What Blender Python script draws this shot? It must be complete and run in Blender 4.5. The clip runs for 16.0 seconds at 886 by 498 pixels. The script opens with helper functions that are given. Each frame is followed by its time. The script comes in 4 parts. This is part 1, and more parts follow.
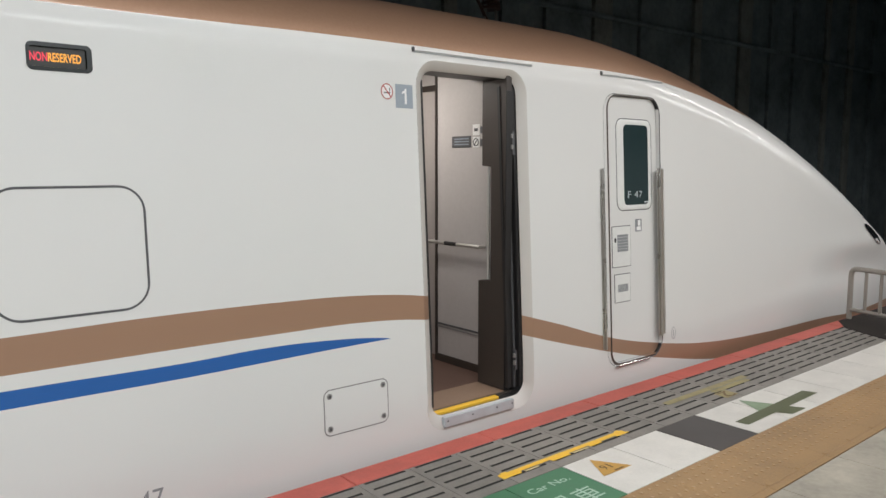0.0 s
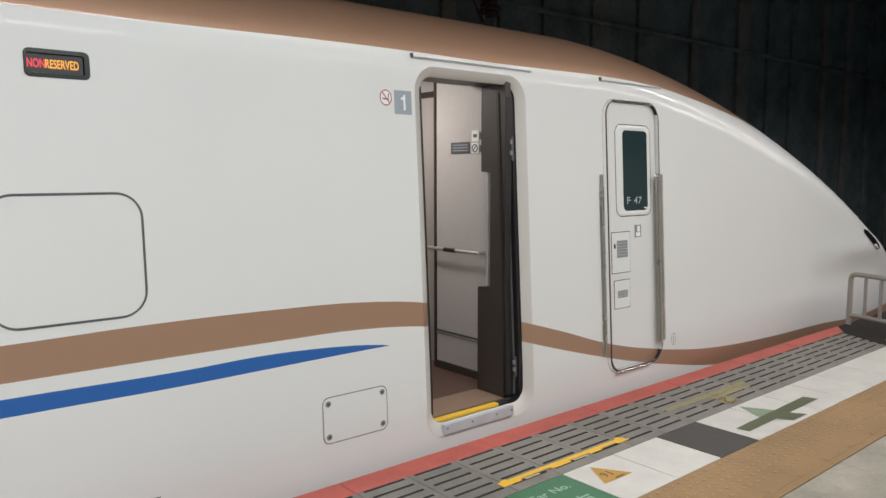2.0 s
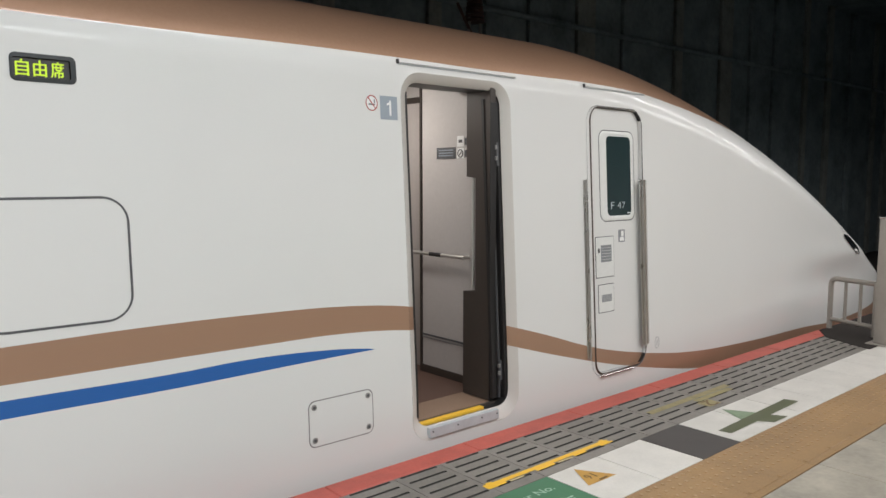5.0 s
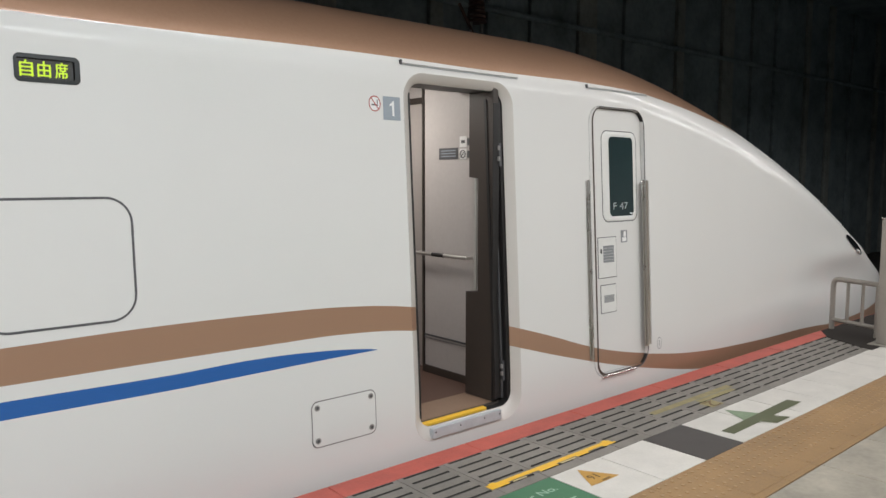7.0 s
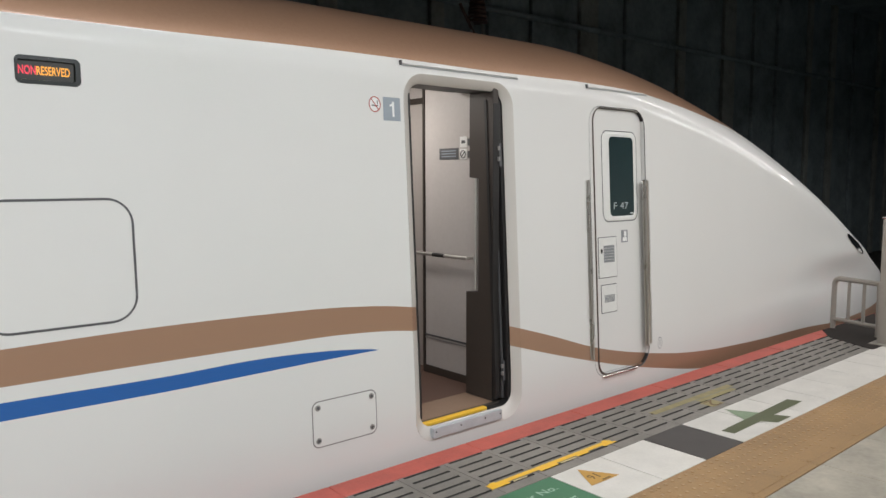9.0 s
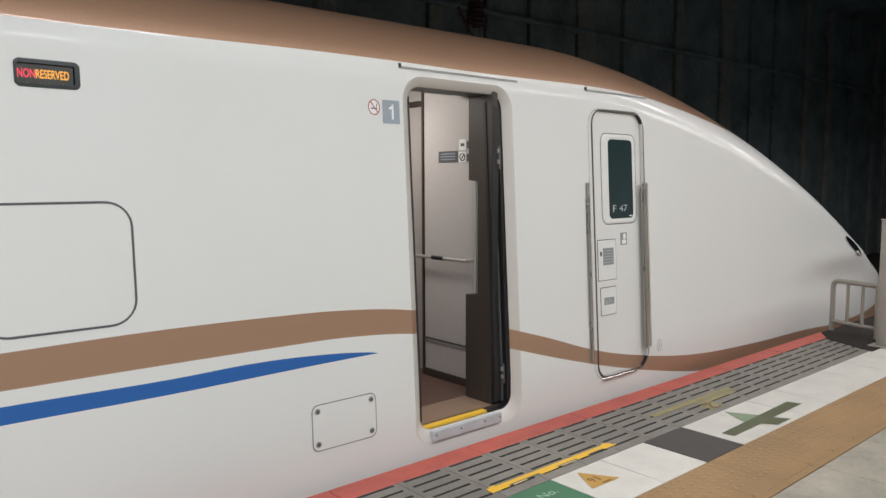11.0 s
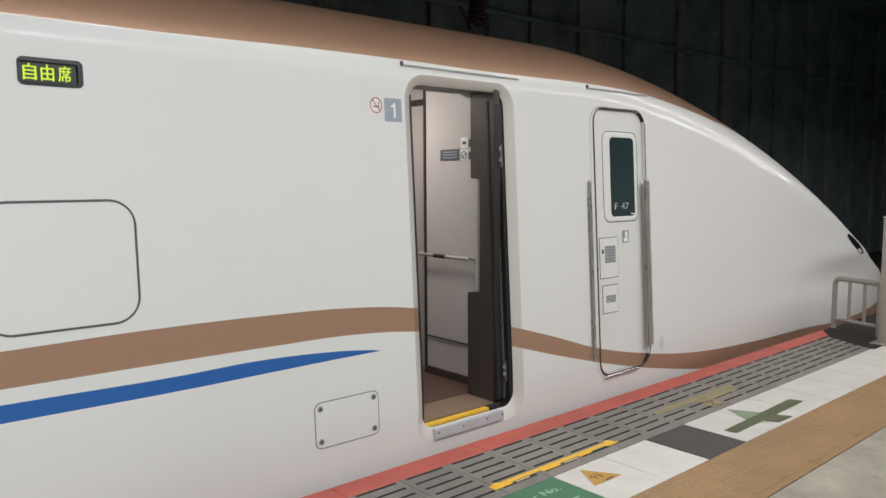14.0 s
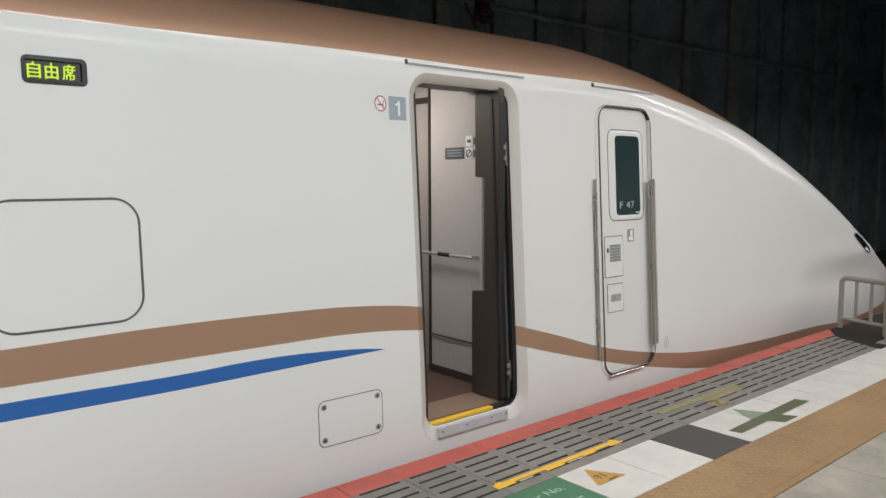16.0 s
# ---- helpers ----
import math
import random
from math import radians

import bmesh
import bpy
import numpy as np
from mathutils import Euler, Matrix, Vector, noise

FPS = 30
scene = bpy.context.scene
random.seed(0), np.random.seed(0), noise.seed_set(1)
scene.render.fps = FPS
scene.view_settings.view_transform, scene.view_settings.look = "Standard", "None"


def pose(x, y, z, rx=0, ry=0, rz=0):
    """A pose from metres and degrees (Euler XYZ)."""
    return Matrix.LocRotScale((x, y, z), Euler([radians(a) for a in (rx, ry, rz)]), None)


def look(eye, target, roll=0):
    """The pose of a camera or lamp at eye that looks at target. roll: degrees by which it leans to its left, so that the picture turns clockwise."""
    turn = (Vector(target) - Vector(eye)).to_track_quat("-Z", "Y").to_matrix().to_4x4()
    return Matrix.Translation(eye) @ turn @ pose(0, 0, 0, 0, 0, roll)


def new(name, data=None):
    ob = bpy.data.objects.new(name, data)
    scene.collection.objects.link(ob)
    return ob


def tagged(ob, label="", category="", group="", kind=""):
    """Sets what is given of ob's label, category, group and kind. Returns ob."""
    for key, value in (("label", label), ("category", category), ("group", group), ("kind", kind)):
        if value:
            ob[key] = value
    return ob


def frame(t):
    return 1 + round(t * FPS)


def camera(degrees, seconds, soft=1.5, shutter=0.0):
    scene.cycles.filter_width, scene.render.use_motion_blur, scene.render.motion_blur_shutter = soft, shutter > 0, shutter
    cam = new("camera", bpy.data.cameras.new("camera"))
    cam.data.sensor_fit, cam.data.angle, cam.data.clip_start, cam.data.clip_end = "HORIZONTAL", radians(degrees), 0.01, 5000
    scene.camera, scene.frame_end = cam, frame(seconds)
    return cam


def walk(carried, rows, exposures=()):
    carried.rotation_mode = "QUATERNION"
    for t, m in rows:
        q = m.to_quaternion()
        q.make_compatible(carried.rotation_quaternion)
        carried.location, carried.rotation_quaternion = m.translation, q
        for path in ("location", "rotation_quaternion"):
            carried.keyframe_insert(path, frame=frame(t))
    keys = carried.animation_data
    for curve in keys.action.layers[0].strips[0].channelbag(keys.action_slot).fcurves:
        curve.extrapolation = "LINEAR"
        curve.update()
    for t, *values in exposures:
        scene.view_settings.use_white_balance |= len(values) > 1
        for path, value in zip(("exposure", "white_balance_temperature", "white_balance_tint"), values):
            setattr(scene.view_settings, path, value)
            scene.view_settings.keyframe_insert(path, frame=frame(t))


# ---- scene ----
cam = camera(62.2, 16.0)
PATH = [
    (0, (0.0, -0.001, 1.486), (1.27, 1.528, 1.264), -0.0),
    (0.5, (0.008, 0.002, 1.49), (1.281, 1.529, 1.271), -0.0),
    (1, (0.01, -0.001, 1.487), (1.278, 1.531, 1.275), -0.1),
    (1.5, (0.006, 0.006, 1.489), (1.276, 1.536, 1.28), -0.0),
    (2, (0.007, 0.012, 1.487), (1.281, 1.54, 1.281), -0.1),
    (2.5, (0.008, 0.009, 1.49), (1.286, 1.534, 1.285), -0.0),
    (3, (0.006, 0.007, 1.488), (1.293, 1.525, 1.287), 0.0),
    (3.5, (0.005, -0.005, 1.477), (1.297, 1.509, 1.285), -0.1),
    (4, (0.001, -0.013, 1.48), (1.303, 1.492, 1.29), -0.0),
    (6.5, (-0.017, -0.015, 1.485), (1.286, 1.49, 1.293), 0.0),
    (7, (-0.017, -0.009, 1.484), (1.284, 1.498, 1.294), 0.0),
    (7.5, (-0.018, -0.004, 1.487), (1.284, 1.502, 1.296), 0.1),
    (8, (-0.018, -0.007, 1.482), (1.284, 1.5, 1.295), -0.0),
    (8.5, (-0.016, -0.014, 1.487), (1.282, 1.495, 1.297), -0.1),
    (9, (-0.015, -0.02, 1.488), (1.282, 1.49, 1.297), -0.1),
    (11.5, (-0.019, -0.009, 1.487), (1.283, 1.498, 1.305), -0.2),
    (12, (-0.018, -0.007, 1.49), (1.282, 1.501, 1.306), -0.2),
    (12.5, (-0.02, -0.012, 1.485), (1.279, 1.497, 1.302), -0.3),
    (13, (-0.02, -0.014, 1.487), (1.279, 1.495, 1.302), -0.3),
    (13.5, (-0.021, -0.017, 1.486), (1.277, 1.493, 1.299), -0.3),
    (14, (-0.026, -0.014, 1.48), (1.273, 1.496, 1.295), -0.3),
    (14.5, (-0.022, -0.015, 1.478), (1.275, 1.495, 1.294), -0.3),
    (15, (-0.016, -0.018, 1.483), (1.274, 1.499, 1.293), -0.4),
    (15.5, (-0.017, -0.01, 1.489), (1.274, 1.506, 1.297), -0.3),
    (16, (-0.015, -0.012, 1.486), (1.272, 1.507, 1.294), -0.2),
]
walk(cam, [(t, look(eye, target, roll)) for t, eye, target, roll in PATH])

# exposure is constant along the clip
scene.view_settings.exposure = 0.0

# ---- world and lights ----
world = bpy.data.worlds.new("world")
scene.world = world
world.use_nodes = True
world.node_tree.nodes["Background"].inputs[0].default_value = (0.010, 0.012, 0.013, 1)
world.node_tree.nodes["Background"].inputs[1].default_value = 1.0


def tube_light(name, x, y, z, length, width, watts, colour=(0.968, 0.98, 0.985)):
    data = bpy.data.lights.new(name, "AREA")
    data.shape, data.size, data.size_y = "RECTANGLE", length, width
    data.energy, data.color = watts, colour
    ob = new(name, data)
    ob.matrix_world = pose(x, y, z)
    return ob


LAMP_ROWS = ((1.20, 3.50, 50, 0.18), (-0.9, 3.50, 69, 0.60))
COOL, WARM = (0.935, 0.975, 1.012), (0.985, 0.972, 0.975)
LAMP_XS = (-6.2, -2.7, 0.8, 4.3, 7.8, 11.3, 14.8, 18.3, 21.8)
for ly, lz, watts, lw in LAMP_ROWS:
    for lx in LAMP_XS:
        tube_light("platform_tube_light", lx, ly, lz - 0.085, 3.46, lw, watts if lx < 2.5 else 0.84 * watts, COOL if lx < 2.5 else WARM)
tube_light("vestibule_light", 2.68, 4.12, 2.205, 0.26, 0.26, 11.5, (1.0, 0.95, 0.89))

# ---- materials ----


def mat(name, colour, rough=0.5, metal=0.0, grain=0.06, scale=40.0, stain=0.10, stain_scale=2.5, bump=0.0, coat=0.0,
        piece=0.0, island=0.0, rough_var=0.08, spec=0.5):
    m = bpy.data.materials.new(name)
    m.use_nodes = True
    nt = m.node_tree
    n, li = nt.nodes, nt.links
    bs = n["Principled BSDF"]
    tc = n.new("ShaderNodeTexCoord")
    n1 = n.new("ShaderNodeTexNoise")
    n1.inputs["Scale"].default_value, n1.inputs["Detail"].default_value = scale, 6
    n2 = n.new("ShaderNodeTexNoise")
    n2.inputs["Scale"].default_value, n2.inputs["Detail"].default_value = stain_scale, 5
    n2.inputs["Roughness"].default_value = 0.65
    co = tc.outputs["Object"]
    if piece:
        oi = n.new("ShaderNodeObjectInfo")
        off = n.new("ShaderNodeVectorMath")
        off.operation = "ADD"
        li.new(co, off.inputs[0])
        li.new(oi.outputs["Location"], off.inputs[1])
        co = off.outputs[0]
    li.new(co, n1.inputs["Vector"])
    li.new(co, n2.inputs["Vector"])

    def math(op, a, b):
        k = n.new("ShaderNodeMath")
        k.operation = op
        for i, val in enumerate((a, b)):
            if isinstance(val, (int, float)):
                k.inputs[i].default_value = val
            else:
                li.new(val, k.inputs[i])
        return k.outputs[0]

    a = math("MULTIPLY", math("SUBTRACT", n1.outputs[0], 0.5), 2 * grain)
    b = math("MULTIPLY", math("SUBTRACT", n2.outputs[0], 0.5), 2 * stain)
    f = math("ADD", math("ADD", a, b), 1.0)
    if piece:
        f = math("ADD", f, math("MULTIPLY", math("SUBTRACT", oi.outputs["Random"], 0.5), 2 * piece))
    if island:
        ge = n.new("ShaderNodeNewGeometry")
        f = math("ADD", f, math("MULTIPLY", math("SUBTRACT", ge.outputs["Random Per Island"], 0.5), 2 * island))
    mul = n.new("ShaderNodeVectorMath")
    mul.operation = "SCALE"
    mul.inputs[0].default_value = colour
    li.new(f, mul.inputs["Scale"])
    li.new(mul.outputs[0], bs.inputs["Base Color"])
    r = math("ADD", math("MULTIPLY", math("SUBTRACT", n2.outputs[0], 0.5), 2 * rough_var), rough)
    li.new(r, bs.inputs["Roughness"])
    bs.inputs["Metallic"].default_value = metal
    bs.inputs["Specular IOR Level"].default_value = spec
    bs.inputs["Coat Weight"].default_value = coat
    bs.inputs["Coat Roughness"].default_value = 0.06
    if bump:
        bp = n.new("ShaderNodeBump")
        bp.inputs["Strength"].default_value, bp.inputs["Distance"].default_value = bump, 0.004
        li.new(n1.outputs[0], bp.inputs["Height"])
        li.new(bp.outputs[0], bs.inputs["Normal"])
    return m


def glow(name, colour, strength):
    m = bpy.data.materials.new(name)
    m.use_nodes = True
    bs = m.node_tree.nodes["Principled BSDF"]
    bs.inputs["Base Color"].default_value = (0.02, 0.02, 0.02, 1)
    bs.inputs["Emission Color"].default_value = (*colour, 1)
    bs.inputs["Emission Strength"].default_value = strength
    return m


X0, X1, Z0, Z1 = -8.0, 14.0, -1.5, 3.0
# livery: heights of the painted edges along the car
BAND_TOP = ((-8, .861), (.43, .861), (1.0, .869), (1.56, .862), (1.99, .845), (2.41, .797), (2.75, .712), (3.14, .600), (3.54, .480), (3.91, .360),
            (4.26, .268), (4.68, .188), (5.31, .100), (6.28, .030), (7.69, -.045), (8.69, -.13), (14, -.35))
BAND_LOW = ((-8, .725), (.43, .722), (1.56, .716), (1.99, .708), (2.41, .668), (2.75, .590), (3.14, .480), (3.54, .362), (3.91, .260), (4.26, .168),
            (4.68, .078), (5.31, -.04), (5.76, -.10), (7, -.25), (14, -.8))
BLUE_TOP = ((-8, .663), (.5, .663), (1.1, .655), (1.5, .660), (1.86, .642), (2.04, .624), (2.19, .600), (2.3, .570), (14, .5))
BLUE_LOW = ((-8, .595), (.5, .595), (1.1, .591), (1.5, .595), (1.86, .599), (2.19, .600), (14, .62))
ROOF_LOW = ((-8, 2.10), (.56, 2.101), (.95, 2.104), (1.43, 2.112), (1.71, 2.118), (2.36, 2.122), (2.98, 2.117), (3.46, 2.120), (3.96, 2.123), (4.63, 2.101), (5.10, 2.050),
            (5.54, 1.994), (6.03, 1.929), (6.46, 1.862), (7.5, 1.69), (9, 1.36), (11, .74), (14, 0))


def livery(name="livery_paint", white_a=(0.735, 0.735, 0.715), white_b=(0.70, 0.698, 0.678)):
    """White gloss paint with the brown roof, the brown waist band and the blue stripe."""
    m = bpy.data.materials.new(name)
    m.use_nodes = True
    nt = m.node_tree
    n, li = nt.nodes, nt.links
    bs = n["Principled BSDF"]
    tc = n.new("ShaderNodeTexCoord")
    sep = n.new("ShaderNodeSeparateXYZ")
    li.new(tc.outputs["Object"], sep.inputs[0])

    def unit(sock, a, b):
        k = n.new("ShaderNodeMapRange")
        li.new(sock, k.inputs[0])
        k.inputs[1].default_value, k.inputs[2].default_value = a, b
        return k.outputs[0]

    u, v = unit(sep.outputs["X"], X0, X1), unit(sep.outputs["Z"], Z0, Z1)

    def edge(rows):
        c = n.new("ShaderNodeFloatCurve")
        cv = c.mapping.curves[0]
        pts = [((x - X0) / (X1 - X0), (z - Z0) / (Z1 - Z0)) for x, z in rows]
        cv.points[0].location, cv.points[1].location = pts[0], pts[-1]
        for p in pts[1:-1]:
            cv.points.new(*p)
        c.mapping.update()
        li.new(u, c.inputs["Value"])
        return c.outputs[0]

    def math(op, a, b):
        k = n.new("ShaderNodeMath")
        k.operation = op
        for i, val in enumerate((a, b)):
            if isinstance(val, (int, float)):
                k.inputs[i].default_value = val
            else:
                li.new(val, k.inputs[i])
        return k.outputs[0]

    def mix(fac, a, b):
        k = n.new("ShaderNodeMix")
        k.data_type = "RGBA"
        li.new(fac, k.inputs[0])
        for i, val in ((6, a), (7, b)):
            if isinstance(val, tuple):
                k.inputs[i].default_value = (*val, 1)
            else:
                li.new(val, k.inputs[i])
        return k.outputs[2]

    band = math("MULTIPLY", math("LESS_THAN", v, edge(BAND_TOP)), math("GREATER_THAN", v, edge(BAND_LOW)))
    blue = math("MULTIPLY", math("LESS_THAN", v, edge(BLUE_TOP)), math("GREATER_THAN", v, edge(BLUE_LOW)))
    roof = math("GREATER_THAN", v, edge(ROOF_LOW))
    grime = n.new("ShaderNodeTexNoise")
    grime.inputs["Scale"].default_value, grime.inputs["Detail"].default_value = 1.1, 2
    st = n.new("ShaderNodeMapping")
    st.inputs["Scale"].default_value = (1.0, 1.0, 0.35)
    li.new(tc.outputs["Object"], st.inputs["Vector"])
    li.new(st.outputs[0], grime.inputs["Vector"])
    fine = n.new("ShaderNodeTexNoise")
    fine.inputs["Scale"].default_value, fine.inputs["Detail"].default_value = 60, 4
    li.new(tc.outputs["Object"], fine.inputs["Vector"])
    white = mix(grime.outputs[0], white_a, white_b)
    brown = mix(fine.outputs[0], (0.350, 0.205, 0.132), (0.400, 0.240, 0.158))
    col = mix(band, white, (0.420, 0.258, 0.172))
    col = mix(blue, col, (0.018, 0.113, 0.37))
    col = mix(roof, col, brown)
    li.new(col, bs.inputs["Base Color"])
    # the brown is a copper paint with metal flakes
    li.new(math("MULTIPLY", math("MAXIMUM", band, roof), 0.40), bs.inputs["Metallic"])
    bs.inputs["Roughness"].default_value = 0.46
    bs.inputs["Specular IOR Level"].default_value = 0.32
    bs.inputs["Coat Weight"].default_value = 0.42
    bs.inputs["Coat Roughness"].default_value = 0.045
    # the sheet metal is very slightly wavy
    wave = n.new("ShaderNodeTexNoise")
    wave.inputs["Scale"].default_value, wave.inputs["Detail"].default_value = 3.2, 2
    li.new(tc.outputs["Object"], wave.inputs["Vector"])
    bp = n.new("ShaderNodeBump")
    bp.inputs["Strength"].default_value, bp.inputs["Distance"].default_value = 0.22, 0.010
    li.new(wave.outputs[0], bp.inputs["Height"])
    li.new(bp.outputs[0], bs.inputs["Coat Normal"])
    return m


PAINT = livery()
# copy of the livery for the rim, darkened for the bevel's shade plus grime
RIM_PAINT = livery("shaded_grimy_rim_paint", (0.66, 0.635, 0.60), (0.56, 0.53, 0.49))
WHITE = mat("white_enamel", (0.74, 0.745, 0.72), 0.30, stain=0.05, coat=0.3)
SEAL = mat("grey_rubber_seal", (0.095, 0.095, 0.10), 0.6)
SEAL_LIGHT = mat("grey_sealant", (0.25, 0.24, 0.235), 0.6)
RUBBER = mat("black_rubber", (0.018, 0.017, 0.017), 0.45)
DARK_BROWN = mat("dark_brown_laminate", (0.050, 0.040, 0.034), 0.36)
STEEL = mat("brushed_stainless_steel", (0.60, 0.58, 0.55), 0.28, 1.0, stain=0.06)
ALU = mat("anodised_aluminium", (0.50, 0.535, 0.555), 0.42, 0.15, stain=0.2, stain_scale=9)
TROUGH = mat("worn_steel_trough", (0.42, 0.37, 0.32), 0.42, 0.55, stain=0.25, stain_scale=5)
RUSTY = mat("rusty_dark_seal", (0.056, 0.034, 0.024), 0.6, stain=0.4, stain_scale=14)
# wall laminate with the end wall's dimmer light put into its colour
DIM_PANEL = mat("dimmed_panel_laminate", (0.40, 0.365, 0.345), 0.45, stain=0.05)
CHROME = mat("polished_steel", (0.72, 0.70, 0.68), 0.14, 1.0, stain=0.04)
PANEL = mat("pale_grey_wall_laminate", (0.49, 0.46, 0.445), 0.45, stain=0.04)
VEST_FLOOR = mat("dark_brown_floor_covering", (0.115, 0.065, 0.048), 0.55, grain=0.2, scale=120)
VEST_TAN = mat("tan_floor_covering", (0.25, 0.165, 0.115), 0.55, grain=0.2, scale=120)
YELLOW = mat("yellow_warning_paint", (0.78, 0.46, 0.04), 0.5, grain=0.1, stain=0.12)
YELLOW_FADED = mat("worn_yellow_paint", (0.285, 0.245, 0.125), 0.7, grain=0.3, scale=25, stain=0.3, stain_scale=9)
SIGN_GREY = mat("blue_grey_sign_film", (0.30, 0.345, 0.39), 0.4, stain=0.03)
SIGN_WHITE = mat("white_sign_film", (0.80, 0.80, 0.79), 0.4, stain=0.03)
SIGN_RED = mat("red_sign_film", (0.42, 0.10, 0.09), 0.4, stain=0.03)
SIGN_DARK = mat("dark_grey_sign_film", (0.10, 0.10, 0.105), 0.4, stain=0.03)
BAR = mat("satin_steel_bar", (0.62, 0.60, 0.57), 0.42, 0.8)
SCREW = mat("dull_grey_steel", (0.30, 0.29, 0.28), 0.45, 0.3)
LETTER = mat("pale_grey_lettering", (0.40, 0.43, 0.44), 0.5)
MARK_GREY = mat("grey_marking_film", (0.24, 0.25, 0.26), 0.5, stain=0.05)
RED_EDGE = mat("red_painted_edge", (0.45, 0.100, 0.076), 0.62, grain=0.14, scale=60, stain=0.45, stain_scale=4, bump=0.15)
GROOVE_TILE = mat("grey_grooved_tile", (0.205, 0.188, 0.168), 0.62, grain=0.2, scale=90, stain=0.38, stain_scale=6, bump=0.2, piece=0.10)
GAP = mat("dark_joint", (0.055, 0.052, 0.048), 0.85, grain=0.2)
JOINT = mat("grey_joint_mortar", (0.10, 0.085, 0.07), 0.85, grain=0.2)
WHITE_TILE = mat("white_floor_tile", (0.585, 0.562, 0.520), 0.45, grain=0.08, scale=70, stain=0.20, stain_scale=6, bump=0.06, piece=0.04)
DARK_TILE = mat("charcoal_floor_tile", (0.052, 0.045, 0.042), 0.5, grain=0.12, stain=0.15, stain_scale=5)
GREEN_TILE = mat("green_floor_sheet", (0.055, 0.170, 0.088), 0.5, grain=0.06, stain=0.12, stain_scale=5, piece=0.02)
TACTILE = mat("tan_tactile_tile", (0.285, 0.175, 0.080), 0.52, grain=0.18, scale=80, stain=0.34, stain_scale=3.5, bump=0.15, piece=0.05)
DOME = mat("pale_dome_tops", (0.37, 0.25, 0.145), 0.5, grain=0.2, stain=0.3, stain_scale=4)
STONE = mat("beige_grey_floor_slab", (0.32, 0.292, 0.240), 0.36, grain=0.22, scale=30, stain=0.6, stain_scale=4.5, bump=0.06, piece=0.04)
ORANGE_MARK = mat("ochre_floor_marking", (0.48, 0.27, 0.06), 0.5, grain=0.12, stain=0.15, stain_scale=12)
BLACK_MARK = mat("brown_black_lettering", (0.14, 0.085, 0.03), 0.6)
PALE_YELLOW = mat("pale_worn_yellow", (0.55, 0.46, 0.27), 0.6, grain=0.2)
OLIVE_MARK = mat("olive_green_floor_tape", (0.085, 0.095, 0.045), 0.5, grain=0.1, stain=0.15, stain_scale=8)
GREEN_FADED = mat("pale_green_floor_marking", (0.20, 0.265, 0.17), 0.5, grain=0.25, scale=40, stain=0.3, stain_scale=12)
MAT_BLACK = mat("black_mat_and_shadow", (0.034, 0.029, 0.026), 0.9, grain=0.2, stain=0.2, spec=0.15)
GATE = mat("beige_grey_enamel", (0.34, 0.31, 0.275), 0.38, stain=0.10)
TUNNEL = mat("dark_stained_concrete", (0.185, 0.225, 0.240), 0.85, grain=0.30, scale=9, stain=0.75, stain_scale=1.2, bump=0.5)
TUNNEL_PALE = mat("damp_streaked_concrete", (0.235, 0.250, 0.235), 0.8, grain=0.3, scale=14, stain=0.6, stain_scale=2.0, bump=0.4)
CEIL = mat("grey_ceiling_panel", (0.62, 0.62, 0.60), 0.7, stain=0.08)
BACKWALL = mat("pale_bounce_wall", (0.50, 0.50, 0.47), 0.6, stain=0.1)
BALLAST = mat("dark_track_bed", (0.06, 0.055, 0.05), 0.9, grain=0.5, scale=30, bump=0.6)
CABLE = mat("rust_dark_metal", (0.07, 0.035, 0.03), 0.6, stain=0.3, stain_scale=20)
CERAMIC = mat("grey_ceramic", (0.22, 0.23, 0.23), 0.35)
LENS = mat("dark_headlight_lens", (0.012, 0.013, 0.014), 0.08, coat=1.0)
HOUSING = mat("black_display_housing", (0.026, 0.030, 0.031), 0.45)
SCREEN = mat("dark_grey_display_face", (0.040, 0.040, 0.038), 0.4)
LED_RED = glow("red_led", (1.0, 0.055, 0.10), 1.0)
LED_AMBER = glow("amber_led", (1.0, 0.43, 0.05), 1.15)
LED_GREEN = glow("yellow_green_led", (0.60, 0.84, 0.03), 1.0)
TUBE = glow("white_tube_diffuser", (1, 0.97, 0.92), 2.0)
CAB_GLASS = mat("dark_tinted_glass", (0.020, 0.040, 0.043), 0.09, coat=0.6, stain=0.03, rough_var=0.02)

# ---- mesh tools ----


def part(name, bm, material, parent=None, label="", smooth=None):
    me = bpy.data.meshes.new(name)
    bmesh.ops.recalc_face_normals(bm, faces=bm.faces)
    bm.to_mesh(me)
    bm.free()
    for mm in (material if isinstance(material, (list, tuple)) else [material]):
        me.materials.append(mm)
    if smooth:
        me.shade_smooth()
        me.set_sharp_from_angle(angle=radians(smooth))
    ob = new(name, me)
    ob.parent = parent
    if label:
        ob["label"] = label
    return ob


def add_box(bm, a, b, bevel=0.0, mi=0, segs=2):
    vs = [bm.verts.new((x, y, z)) for x in (a[0], b[0]) for y in (a[1], b[1]) for z in (a[2], b[2])]
    fs = [bm.faces.new([vs[i] for i in q]) for q in ((0, 1, 3, 2), (4, 6, 7, 5), (0, 4, 5, 1), (2, 3, 7, 6), (0, 2, 6, 4), (1, 5, 7, 3))]
    for f in fs:
        f.material_index = mi
    if bevel:
        es = {e for f in fs for e in f.edges}
        r = bmesh.ops.bevel(bm, geom=list(es), offset=bevel, segments=segs, affect="EDGES", profile=0.5)
        for f in r["faces"]:
            f.material_index = mi
    return bm


def box(a, b, bevel=0.0):
    return add_box(bmesh.new(), a, b, bevel)


